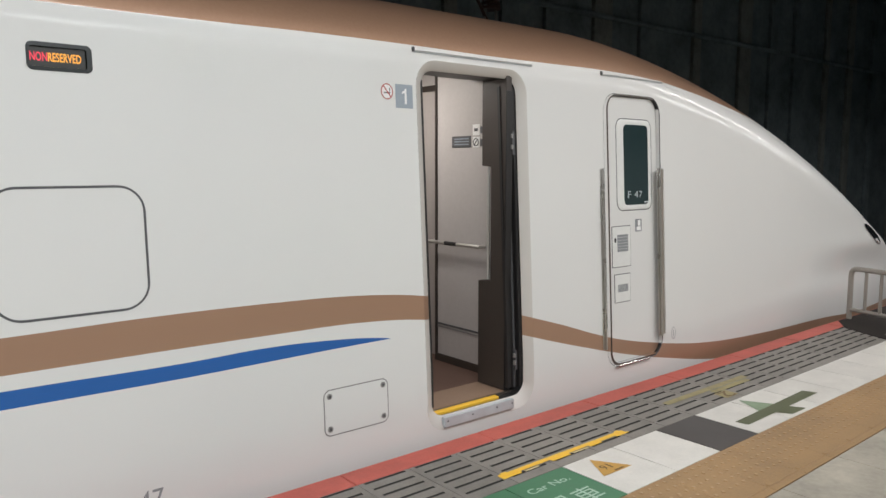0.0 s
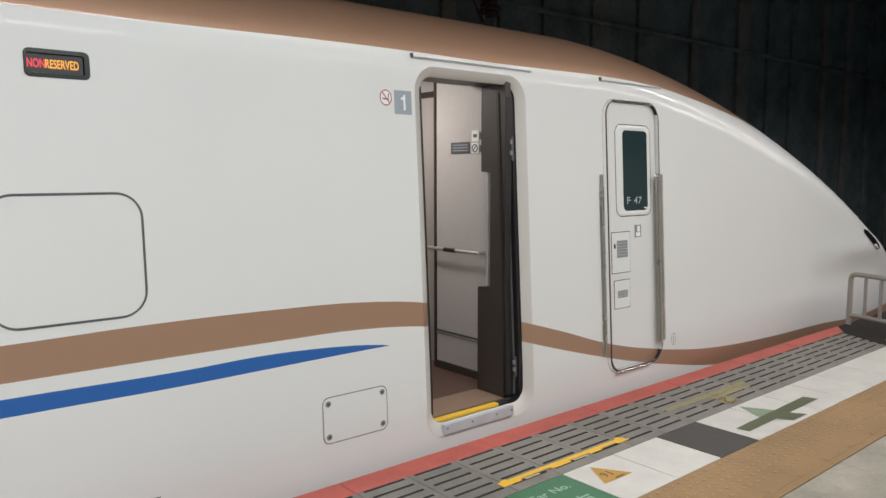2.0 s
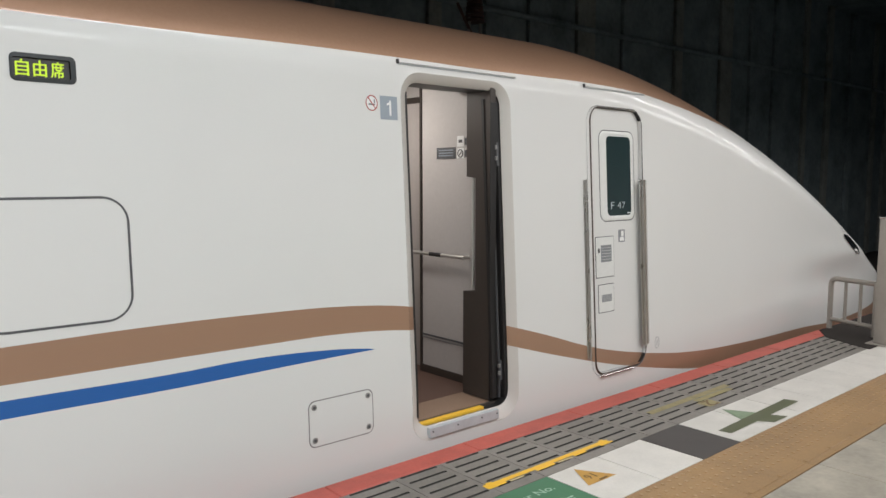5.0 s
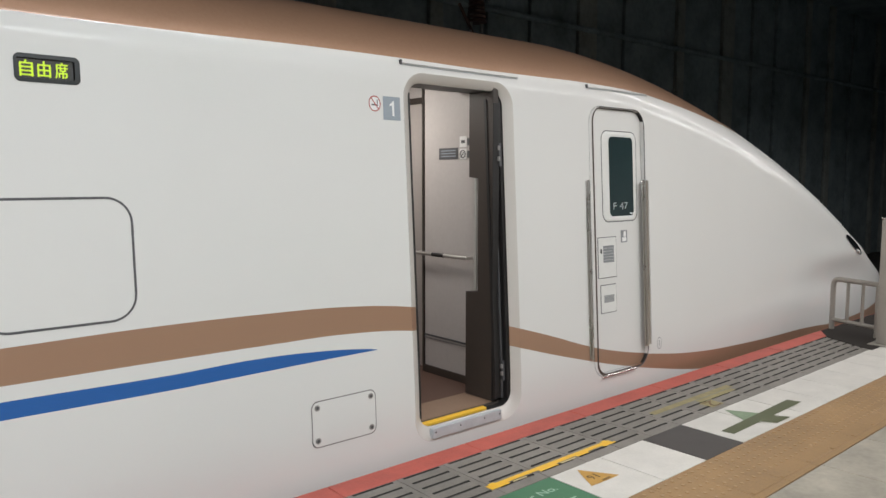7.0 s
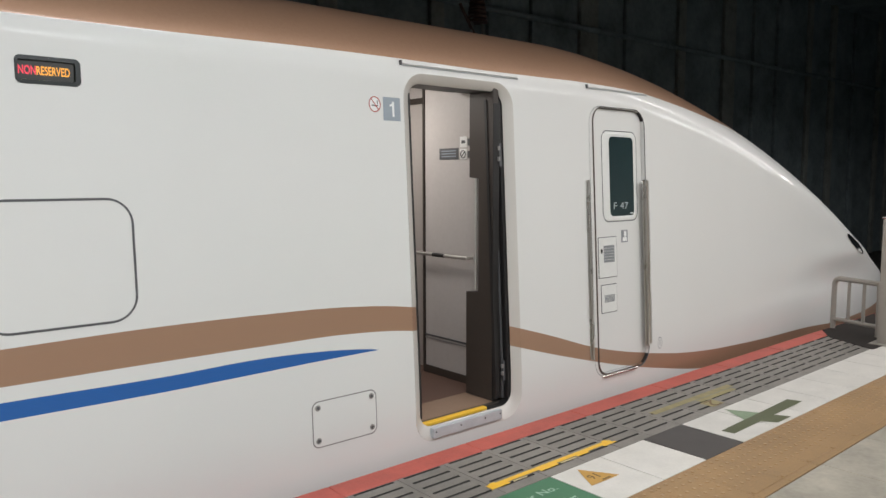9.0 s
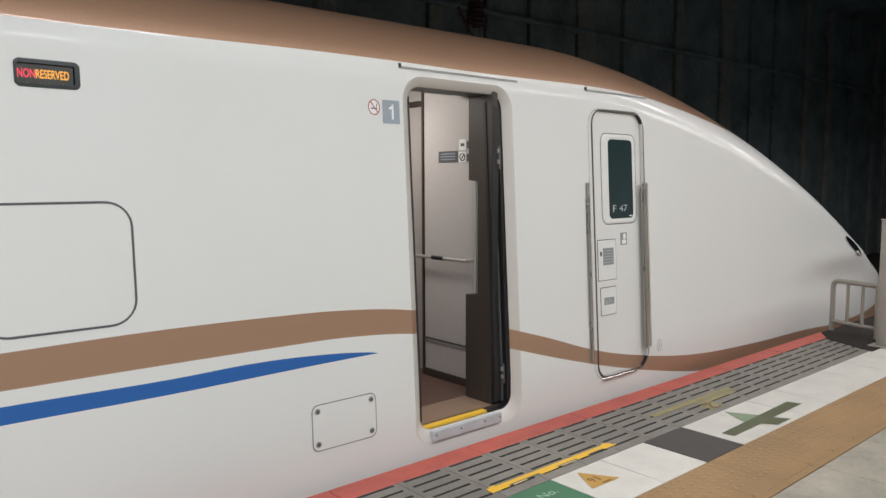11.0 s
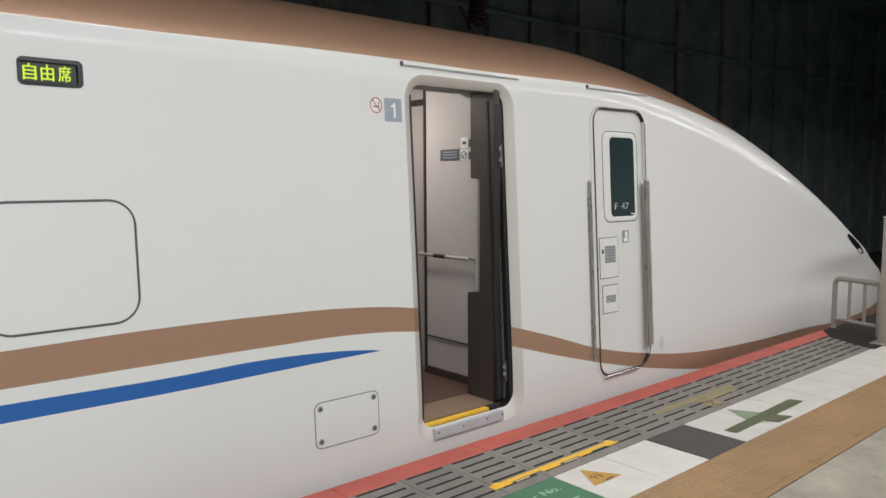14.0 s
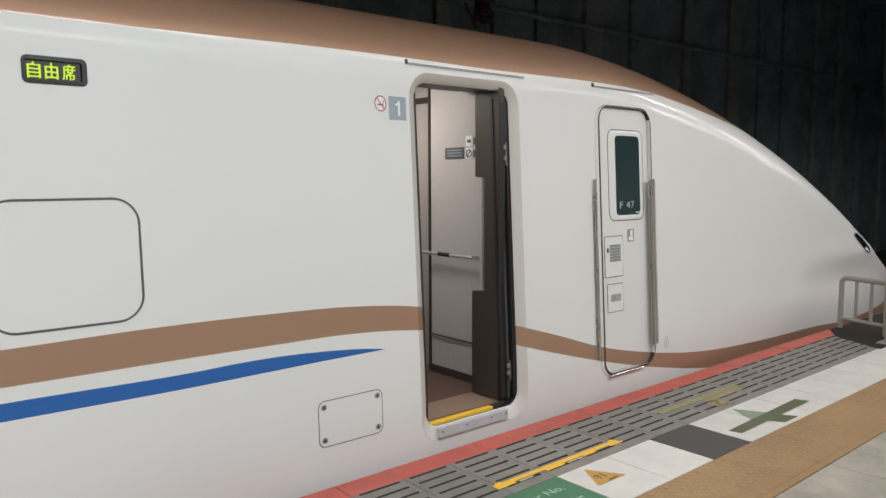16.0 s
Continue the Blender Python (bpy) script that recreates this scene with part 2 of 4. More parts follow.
def add_tube(bm, pts, r, seg=10, mi=0):
    """A round bar along a polyline."""
    pts = [Vector(p) for p in pts]
    rings = []
    for i, p in enumerate(pts):
        d = (pts[min(i + 1, len(pts) - 1)] - pts[max(i - 1, 0)]).normalized()
        s = d.cross(Vector((0, 0, 1)) if abs(d.z) < 0.9 else Vector((0, 1, 0))).normalized()
        t = d.cross(s)
        rings.append([bm.verts.new(p + r * (math.cos(2 * math.pi * k / seg) * s + math.sin(2 * math.pi * k / seg) * t)) for k in range(seg)])
    fs = []
    for a, b in zip(rings, rings[1:]):
        for k in range(seg):
            fs.append(bm.faces.new((a[k], a[(k + 1) % seg], b[(k + 1) % seg], b[k])))
    fs += [bm.faces.new(rings[0]), bm.faces.new(rings[-1])]
    for f in fs:
        f.material_index = mi
    return bm


def tube(pts, r, seg=10):
    return add_tube(bmesh.new(), pts, r, seg)


def arc_corner(a, c, b, r, n=6):
    """Points that round the corner c of the way a-c-b."""
    a, c, b = Vector(a), Vector(c), Vector(b)
    p, q = c + (a - c).normalized() * r, c + (b - c).normalized() * r
    return [(1 - t) ** 2 * p + 2 * t * (1 - t) * c + t * t * q for t in (i / n for i in range(n + 1))]


# ---- the train's skin ----
NOSE = 13.7
YC = 4.72


def ease(t):
    t = min(max(t, 0.0), 1.0)
    return t * t * (3 - 2 * t)


def shape(x):
    """Half width, top, widest height and the two roundness exponents of the section at x."""
    u = min(max((x - 3.5) / (NOSE - 3.5), 0), 1)
    k = min(max((x - 3.88) / (NOSE - 3.88), 0), 1)
    m = ease((x - 4) / 9.7)
    return 1.69 * (1 - u ** 2.324) ** 0.760, 2.499 * (1 - k ** 1.709) ** 1.921, 0.6 - 0.85 * m, 3 - 0.329 * m, 15 - 6 * ease((x - 7) / 5)


def half_width(x, z):
    """Half the width of the section at x and height z: a leaning side with a tight roof shoulder, easing into the rounded nose."""
    w, top, z0, p, q = shape(x)
    if z > z0:
        r = min((z - z0) / max(top - z0, 1e-3), 1.0)
    else:
        r, p, q = min((z0 - z) / (z0 + 1.3), 1.0), 3, 5
    round_side = w * (1 - r ** q) ** (1 / p) * (1 - 0.027 * max(z - 0.25, 0))
    if x > 5.9:
        k = ease((x - 5.9) / 2.9) * ease((11.6 - x) / 2.4)
        zc = CREASE_Z - 0.055 * (x - 8.5)
        round_side += k * (0.028 * math.exp(-((z - zc - .14) / .12) ** 2) - 0.037 * math.exp(-((z - zc + .17) / .17) ** 2))
    m = ease((x - 3.9) / 6.0)
    if m >= 1:
        return max(round_side, 0.0)
    zs = top - SHOULDER
    d = min(max(z - zs, 0) / SHOULDER, 1.0)
    flat_side = (w - 0.056 * max(min(z, zs) - 0.25, 0)) * (1 - d * d) ** 0.25
    if z < 0.6:
        flat_side *= (1 - min((0.6 - z) / 1.9, 1.0) ** 5) ** (1 / 3)
    return (1 - m) * flat_side + m * round_side


SHOULDER = 0.44
CREASE_Z = 0.53


def skin(x, z):
    """y of the platform side of the skin at x and height z."""
    return YC - half_width(x, z)


def section(x, n=100):
    top = shape(x)[1]
    t = np.linspace(0, 1, 700)
    zs = -1.3 + (top + 1.3) * (0.5 - 0.5 * np.cos(np.pi * t))
    pts = np.array([(half_width(x, z), z) for z in zs])
    d = np.concatenate([[0], np.cumsum(np.hypot(*np.diff(pts, axis=0).T))])
    t = np.linspace(0, d[-1], n)
    return np.stack([np.interp(t, d, pts[:, 0]), np.interp(t, d, pts[:, 1])], 1)


def loop(x0, x1, z0, z1, r, n=10):
    """A rounded rectangle in x and z."""
    out = []
    for cx, cz, a0 in ((x1 - r, z1 - r, 0), (x0 + r, z1 - r, 90), (x0 + r, z0 + r, 180), (x1 - r, z0 + r, 270)):
        for i in range(n + 1):
            a = radians(a0 + 90 * i / n)
            out.append((cx + r * math.cos(a), cz + r * math.sin(a)))
    res = []
    for i, p in enumerate(out):
        q = out[(i + 1) % len(out)]
        res.append(p)
        d = math.hypot(q[0] - p[0], q[1] - p[1])
        k = int(d / 0.12)
        for j in range(1, k + 1):
            t = j / (k + 1)
            res.append((p[0] + (q[0] - p[0]) * t, p[1] + (q[1] - p[1]) * t))
    return res


def subloops(rects):
    """Rounded rectangles with matching points: every one is the first, mapped."""
    x0, x1, z0, z1, r = rects[0][:5]
    base = loop(x0, x1, z0, z1, r)
    res = []
    for a0, a1, b0, b1, rr, off in rects:
        pts = []
        for x, z in base:
            def corner(v, lo, hi, nlo, nhi):
                if v < lo + r:
                    return nlo + (v - lo) / r * rr
                if v > hi - r:
                    return nhi - (hi - v) / r * rr
                return nlo + rr + (v - lo - r) / (hi - lo - 2 * r) * (nhi - nlo - 2 * rr)
            pts.append((corner(x, x0, x1, a0, a1), corner(z, z0, z1, b0, b1), off))
        res.append(pts)
    return res


def bands(rects, fill=False, mis=None):
    """Bands between rounded rectangles laid on the skin, each (x0, x1, z0, z1, radius, depth below the skin)."""
    bm = bmesh.new()
    rings = [[bm.verts.new((x, skin(x, z) + off, z)) for x, z, off in pts] for pts in subloops(rects)]
    for j, (a, b) in enumerate(zip(rings, rings[1:])):
        for k in range(len(a)):
            f = bm.faces.new((a[k], a[(k + 1) % len(a)], b[(k + 1) % len(a)], b[k]))
            f.material_index = mis[j] if mis else 0
    if fill:
        bm.faces.new(rings[-1])
    return bm


def skin_panel(x0, x1, z0, z1, r, off, depth):
    """A rounded panel that follows the skin, its face at off and its back at off + depth (both below the skin)."""
    bm = bmesh.new()
    zs = sorted({round(z, 5) for x, z in loop(x0, x1, z0, z1, r)})
    rows = []
    for z in zs:
        d = r - min(z - z0, z1 - z)
        ins = r - math.sqrt(max(r * r - d * d, 0)) if d > 0 else 0
        a, b = x0 + ins, x1 - ins
        xs = [a + (b - a) * i / 8 for i in range(9)]
        rows.append([bm.verts.new((x, skin(x, z) + off, z)) for x in xs])
    for p, q in zip(rows, rows[1:]):
        for i in range(8):
            bm.faces.new((p[i], p[i + 1], q[i + 1], q[i]))
    es = [e for e in bm.edges if e.is_boundary]
    ext = bmesh.ops.extrude_edge_only(bm, edges=es)
    for v in ext["geom"]:
        if isinstance(v, bmesh.types.BMVert):
            v.co.y += depth
    return bm


def prism(x0, x1, z0, z1, r, y0, y1):
    bm = bmesh.new()
    pts = loop(x0, x1, z0, z1, r)
    a = [bm.verts.new((x, y0, z)) for x, z in pts]
    b = [bm.verts.new((x, y1, z)) for x, z in pts]
    for k in range(len(a)):
        bm.faces.new((a[k], a[(k + 1) % len(a)], b[(k + 1) % len(a)], b[k]))
    bm.faces.new(a), bm.faces.new(b)
    return bm


def letters(body, size, material_index=0, spacing=1.0, width=1.0, shear=0.0, bold=0.0):
    """A flat mesh of writing, in x and y, its baseline's left end at the origin."""
    cu = bpy.data.curves.new("letters", "FONT")
    cu.body, cu.size, cu.space_character, cu.shear, cu.offset = body, size, spacing, shear, bold
    ob = new("letters", cu)
    bpy.context.view_layer.update()
    me = bpy.data.meshes.new_from_object(ob.evaluated_get(bpy.context.evaluated_depsgraph_get()))
    bpy.data.objects.remove(ob)
    bpy.data.curves.remove(cu)
    bm = bmesh.new()
    bm.from_mesh(me)
    bpy.data.meshes.remove(me)
    for v in bm.verts:
        v.co.x *= width
    for f in bm.faces:
        f.material_index = material_index
    return bm


def extent(bm):
    xs, ys = [v.co.x for v in bm.verts], [v.co.y for v in bm.verts]
    return min(xs), max(xs), min(ys), max(ys)


def fit_letters(body, x0, x1, y0, y1, mi=0, bold=0.0):
    """Writing stretched into a rectangle."""
    bm = letters(body, 1.0, mi, bold=bold)
    a, b, c, d = extent(bm)
    for v in bm.verts:
        v.co.x = x0 + (v.co.x - a) / (b - a) * (x1 - x0)
        v.co.y = y0 + (v.co.y - c) / (d - c) * (y1 - y0)
    return bm


def merge(bm, other, m=None):
    """Adds another bmesh, moved by m."""
    me = bpy.data.meshes.new("tmp")
    other.to_mesh(me)
    other.free()
    if m is not None:
        me.transform(m)
    bm.from_mesh(me)
    bpy.data.meshes.remove(me)
    return bm


def on_skin(bm, off):
    """Lays a flat mesh in x and y (y is up) on the skin."""
    for v in bm.verts:
        x, z = v.co.x, v.co.y
        v.co = (x, skin(x, z) + off, z)
    return bm


# ---- the train car ----
train = tagged(new("train_car"), "white high-speed train car with brown roof and blue stripe", "train")

DOOR_OUT = (2.41, 3.245, 0.03, 2.055, 0.14)
DOOR_IN = (2.468, 3.190, 0.103, 2.003, 0.085)
CAB = (3.972, 4.625, 0.118, 1.978, 0.125)
DISP = (0.590, 0.815, 1.848, 1.950, 0.020)


def build_body():
    xs = list(np.arange(-8.0, 2.0, 0.5)) + list(np.arange(2.0, 12.6, 0.12)) + list(np.arange(12.6, 13.69, 0.06)) + [13.69]
    n = 100
    verts, faces = [], []
    for x in xs:
        s = section(x, n)
        ring = [(x, YC - y, z) for y, z in s] + [(x, YC + y, z) for y, z in s[-2:0:-1]]
        verts += ring
    k = 2 * n - 2
    for i in range(len(xs) - 1):
        for j in range(k):
            faces.append((i * k + j, i * k + (j + 1) % k, (i + 1) * k + (j + 1) % k, (i + 1) * k + j))
    faces.append(tuple(range(k)))
    faces.append(tuple(range((len(xs) - 1) * k, len(xs) * k)))
    me = bpy.data.meshes.new("body")
    me.from_pydata(verts, [], faces)
    bm = bmesh.new()
    bm.from_mesh(me)
    bmesh.ops.remove_doubles(bm, verts=bm.verts, dist=1e-5)
    body = part("body", bm, [PAINT, RUBBER], train)
    bpy.data.meshes.remove(me)
    cuts = [prism(*DOOR_OUT, 2.8, 3.32), box((2.30, 3.26, 0.07), (3.40, 6.1, 2.14)), box((2.301, 3.46, 2.00), (3.399, 6.0, 2.27)), prism(*CAB, 2.8, 3.19), prism(*DISP, 2.8, 3.25)]
    for c in cuts:
        cutter = part("cutter", c, RUBBER)
        md = body.modifiers.new("cut", "BOOLEAN")
        md.operation, md.object, md.solver = "DIFFERENCE", cutter, "EXACT"
        bpy.context.view_layer.update()
        cut = bpy.data.meshes.new_from_object(body.evaluated_get(bpy.context.evaluated_depsgraph_get()))
        body.modifiers.clear()
        body.data = cut
        bpy.data.objects.remove(cutter)
    body.data.name = "body"
    body.data.shade_smooth()
    body.data.set_sharp_from_angle(angle=radians(32))
    return body


body = build_body()
body["label"] = "glossy white shell with brown roof, brown waist band and blue stripe"


def door_rects(src, grow, off):
    x0, x1, z0, z1, r = src
    return (x0 - grow, x1 + grow, z0 - grow, z1 + grow, r + grow, off)


def build_doorway():
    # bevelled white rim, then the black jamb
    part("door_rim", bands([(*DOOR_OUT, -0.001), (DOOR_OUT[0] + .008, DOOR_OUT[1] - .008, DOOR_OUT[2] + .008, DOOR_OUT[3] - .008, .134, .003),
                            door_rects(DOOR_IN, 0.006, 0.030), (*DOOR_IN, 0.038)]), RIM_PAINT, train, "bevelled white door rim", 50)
    part("door_jamb", bands([(*DOOR_IN, 0.038), (*DOOR_IN, 0.20)]), RUBBER, train, "black rubber door jamb", 50)
    # sill
    bm = bmesh.new()
    add_box(bm, (2.475, 3.078, 0.085), (2.995, 3.118, 0.120), 0.004)
    part("sill_strip", bm, YELLOW, train, "yellow anti-slip sill strip")
    bm = bmesh.new()
    add_box(bm, (2.525, 3.018, 0.047), (3.062, 3.050, 0.104), 0.003)
    plate = part("threshold_plate", bm, ALU, train, "screwed aluminium threshold plate")
    for px in (2.545, 2.73, 2.92, 3.045):
        part("screw", tube([(px, 3.0185, 0.082), (px, 3.0160, 0.082)], 0.0055, 8), SEAL, plate)
    part("sill_step", box((2.475, 3.122, 0.085), (3.16, 3.142, 0.116), 0.003), DARK_BROWN, train)
    # vestibule lining
    part("tan_floor", box((2.33, 3.145, 0.08), (3.38, 3.405, 0.112)), VEST_TAN, train, "tan floor strip inside the doorway")
    part("vestibule_floor", box((2.33, 3.407, 0.08), (3.38, 6.08, 0.112)), VEST_FLOOR, train, "dark brown vestibule floor")
    wall = part("side_wall_panel", box((3.262, 3.23, 0.112), (3.33, 3.985, 2.24), 0.004), PANEL, train, "pale grey laminate wall")
    part("skirting", box((3.252, 3.24, 0.112), (3.262, 3.985, 0.165)), DARK_BROWN, wall)
    part("kick_strip", box((3.256, 3.24, 0.378), (3.262, 3.985, 0.390)), SEAL, wall)
    part("kick_strip", box((3.256, 3.24, 0.360), (3.262, 3.985, 0.366)), SEAL_LIGHT, wall)
    part("corner_post", box((3.252, 3.987, 0.112), (3.33, 4.003, 2.24)), DARK_BROWN, train)
    # end wall strip, set back and coloured darker so that it looks dimly lit
    part("sliding_door", box((3.345, 4.006, 0.112), (3.395, 5.95, 2.02)), DIM_PANEL, train, "end wall panel in a colour darkened for dim light")
    part("lintel", box((3.335, 4.006, 2.022), (3.395, 5.95, 2.062)), DARK_BROWN, train)
    part("over_door_panel", box((3.345, 4.006, 2.064), (3.395, 5.95, 2.24)), PANEL, train)
    part("back_wall", box((2.33, 6.02, 0.112), (3.27, 6.08, 2.12)), PANEL, train)
    part("left_wall_panel", box((2.31, 3.27, 0.112), (2.345, 6.02, 2.12)), PANEL, train)
    part("vestibule_ceiling", box((2.33, 3.47, 2.225), (3.39, 5.98, 2.26)), PANEL, train)
    part("ceiling_edge", box((2.33, 3.24, 2.10), (3.25, 3.468, 2.135)), PANEL, train)
    part("ceiling_light", box((2.54, 3.98, 2.208), (2.82, 4.26, 2.224)), TUBE, train, "glowing white ceiling light")
    part("door_header", box((2.50, 3.21, 2.06), (3.25, 3.29, 2.12)), DARK_BROWN, train)
    part("ceiling_sensor", box((2.96, 3.40, 2.048), (3.24, 3.66, 2.082), .016), DARK_BROWN, train, "dark sensor hood under the ceiling")
    # grab bar along the wall
    bar = part("grab_bar", tube([(3.21, 3.49, .968), (3.21, 4.03, .968)], 0.012, 12), BAR, train, "polished grab bar")
    for by in (3.50, 4.02):
        part("bracket", tube([(3.21, by, .968), (3.262, by, .968)], 0.011, 10), STEEL, bar)
    part("bar_sleeve", tube([(3.21, 3.72, .968), (3.21, 3.84, .968)], 0.014, 12), RUBBER, bar)
    # signs on the wall
    sg = part("notice_plate", box((3.257, 3.635, 1.615), (3.262, 3.825, 1.69), 0.001), SIGN_DARK, wall, "dark grey notice plate")
    for i in range(3):
        part("writing_bar", box((3.2555, 3.655, 1.632 + .018 * i), (3.257, 3.80, 1.639 + .018 * i)), SIGN_GREY, sg)
    for zz in (1.612, 1.692):
        ic = part("pictogram", box((3.257, 3.55, zz), (3.262, 3.617, zz + .07), 0.001), SIGN_WHITE, wall, "small white pictogram sticker")
        if zz < 1.65:
            part("symbol", bar_ring(3.2555, 3.5835, zz + .035, 0.024), SEAL, ic)
        else:
            part("symbol", box((3.2555, 3.565, zz + .025), (3.257, 3.60, zz + .045)), SEAL, ic)
        part("pictogram", box((3.257, 3.525, zz + .01), (3.262, 3.542, zz + .055)), SIGN_DARK, wall)
    # dark wing panel beside the doorway, cut back round the handrail
    ys, zs = 3.15, 0.115
    outline = [(ys, zs), (3.390, zs), (3.390, .775), (3.275, .785), (3.275, 1.49), (3.361, 1.495), (3.361, 2.06), (ys, 2.06)]
    bm = bmesh.new()
    a = [bm.verts.new((3.105, y, z)) for y, z in outline]
    b = [bm.verts.new((3.150, y, z)) for y, z in outline]
    for k in range(len(a)):
        bm.faces.new((a[k], a[(k + 1) % 8], b[(k + 1) % 8], b[k]))
    bm.faces.new(a), bm.faces.new(b)
    bmesh.ops.bevel(bm, geom=bm.edges[:], offset=0.003, segments=1, affect="EDGES")
    part("wing_panel", bm, DARK_BROWN, train, "dark brown panel beside the door")
    part("handrail", tube([(3.118, 3.313, .79), (3.118, 3.313, 1.50)], 0.012, 12), BAR, train, "polished upright handrail")
    # door leaf edge in its pocket with seals and hinges, leaning with the side
    for o0, o1, x0, x1, mm in ((.080, .100, 3.098, 3.131, RUBBER), (.078, .100, 3.133, 3.189, RUBBER), (.066, .078, 3.146, 3.152, SEAL), (.045, .072, 3.168, 3.189, RUBBER)):
        part("door_seal", lean_strip(x0, x1, o0, o1, .14, 1.96), mm, train, "", 40)
    part("door_edge", box((3.099, 3.141, 0.116), (3.150, 3.149, 1.935), 0.002), RUBBER, train, "black rubber edge of the retracted door")
    part("guide_strip", lean_strip(3.118, 3.122, .082, .0875, .16, 1.90), SEAL_LIGHT, train)
    for z0, z1, o in ((1.56, 1.70, .030), (.25, .37, .062)):
        plate = part("hinge_plate", lean_strip(3.146, 3.164, o, o + .012, z0, z1), SEAL, train, "worn steel hinge plate")
        for hz in (z0 + .045, z1 - .03):
            y = skin(3.14, hz) + o
            part("hinge", box((3.134, y - .006, hz - .013), (3.149, y + .010, hz + .013), 0.004), SCREW, plate, "worn steel hinge block")
    part("left_seal", lean_strip(2.466, 2.484, .040, .075, .16, 1.95), RUBBER, train)
    y = skin(2.48, .98)
    part("door_catch", box((2.474, y + .06, .955), (2.500, y + .09, 1.0), 0.004), RUBBER, train)


def lean_strip(x0, x1, off0, off1, z0, z1):
    """A slim upright strip that keeps its depth below the skin."""
    bm = bmesh.new()
    rings = []
    for i in range(13):
        z = z0 + (z1 - z0) * i / 12
        y = skin((x0 + x1) / 2, z)
        rings.append([bm.verts.new(p) for p in ((x0, y + off0, z), (x1, y + off0, z), (x1, y + off1, z), (x0, y + off1, z))])
    for a, b in zip(rings, rings[1:]):
        for k in range(4):
            bm.faces.new((a[k], a[(k + 1) % 4], b[(k + 1) % 4], b[k]))
    bm.faces.new(rings[0]), bm.faces.new(rings[-1])
    return bm


def bar_ring(x, y, z, r):
    """A small ring with a slash, standing on a wall that faces -x."""
    bm = bmesh.new()
    pts = [(x, y + r * math.cos(a), z + r * math.sin(a)) for a in (i * math.pi / 10 for i in range(21))]
    add_tube(bm, pts, 0.0032, 6)
    add_tube(bm, [(x, y - r * .7, z + r * .7), (x, y + r * .7, z - r * .7)], 0.0032, 6)
    return bm


build_doorway()


def build_cab_door():
    x0, x1, z0, z1, r = CAB
    o = 0.030    # depth of the leaf's face below the skin
    # flush frame with a thin outline, wider on the hinge side, then the reveal of the recess
    e0, e1, f0, f1 = x0 + .047, x1 - .004, z0 + .006, z1 - .006
    part("frame_outline", bands([(x0, x1, z0, z1, r, -0.001), (x0 + .007, x1 - .002, z0 + .004, z1 - .004, r - .004, 0.003)]), SEAL, train)
    part("cab_door_frame", bands([(x0 + .007, x1 - .002, z0 + .004, z1 - .004, r - .004, 0.003), (e0, e1, f0, f1, r - .020, 0.004), (e0, e1, f0, f1, r - .020, 0.050)]), PAINT, train, "", 30)
    part("cab_door_gap", bands([(e0, e1, f0, f1, r - .020, 0.048), (e0 + .06, e1 - .06, f0 + .06, f1 - .06, r - .05, 0.048)]), SEAL_LIGHT, train)
    part("edge_seal", bands([(e0 - .010, e1 + .001, f0 - .005, f1 + .001, r - .016, 0.0025), (e0 + .007, e1 - .001, f0 + .010, f1 - .001, r - .022, 0.0030)]), RUSTY, train)
    a0, a1, b0, b1 = e0 + .010, e1 - .001, f0 + .002, f1 - .006
    leaf = part("cab_door", skin_panel(a0, a1, b0, b1, r - .021, o, 0.020), PAINT, train, "narrow white crew door with tall window", 40)
    part("door_seal", bands([(a0 - .009, a1 + .002, b0 - .002, b1 + .005, r - .018, o + .003), (a0 + .003, a1 - .003, b0 + .010, b1 - .003, r - .027, o - .0015)]), SEAL_LIGHT, leaf)
    # window
    wo = (4.146, 4.550, 1.188, 1.814, 0.06)
    gl = (4.226, 4.511, 1.222, 1.778, 0.036)
    part("window_surround", bands([(*wo, o - .0005), (wo[0] + .008, wo[1] - .008, wo[2] + .008, wo[3] - .008, .052, o - .005), (gl[0] - .014, gl[1] + .014, gl[2] - .014, gl[3] + .014, .05, o - .004),
                                   (*gl, o - .0015)]), WHITE, leaf, "raised white window surround", 50)
    part("surround_joint", bands([(wo[0] - .006, wo[1] + .006, wo[2] - .006, wo[3] + .006, .066, o - .001), (*wo, o - .0015)]), SEAL, leaf)
    glass = part("window_glass", skin_panel(*gl, o - .0025, 0.002), CAB_GLASS, leaf, "dark tinted glass with white lettering", 40)
    part("lettering", on_skin(fit_letters("F", 4.265, 4.303, 1.270, 1.318), o - .0035), LETTER, glass)
    part("lettering", on_skin(fit_letters("47", 4.341, 4.436, 1.270, 1.318), o - .0035), LETTER, glass)
    part("sticker", on_skin(flat_quad(4.46, 4.50, 1.235, 1.242), o - .0035), SIGN_WHITE, glass)
    # lock covers and labels
    for bx0, bx1, bz0, bz1, lx0, lx1, lz0, lz1 in ((4.080, 4.284, .800, 1.077, 4.134, 4.258, .902, 1.022), (4.100, 4.274, .555, .745, 4.132, 4.250, .624, .676)):
        cover = part("lock_cover", skin_panel(bx0, bx1, bz0, bz1, .006, o - .0025, 0.004), WHITE, leaf)
        part("cover_joint", bands([(bx0 - .005, bx1 + .005, bz0 - .005, bz1 + .005, .008, o - .0008), (bx0, bx1, bz0, bz1, .006, o - .0028)]), SEAL, cover)
        for i in range(6):
            h = (lz1 - lz0) / 6
            part("writing_bar", on_skin(flat_quad(lx0, lx1, lz0 + i * h + .001, lz0 + (i + 1) * h - .001), o - .0035), MARK_GREY, cover)
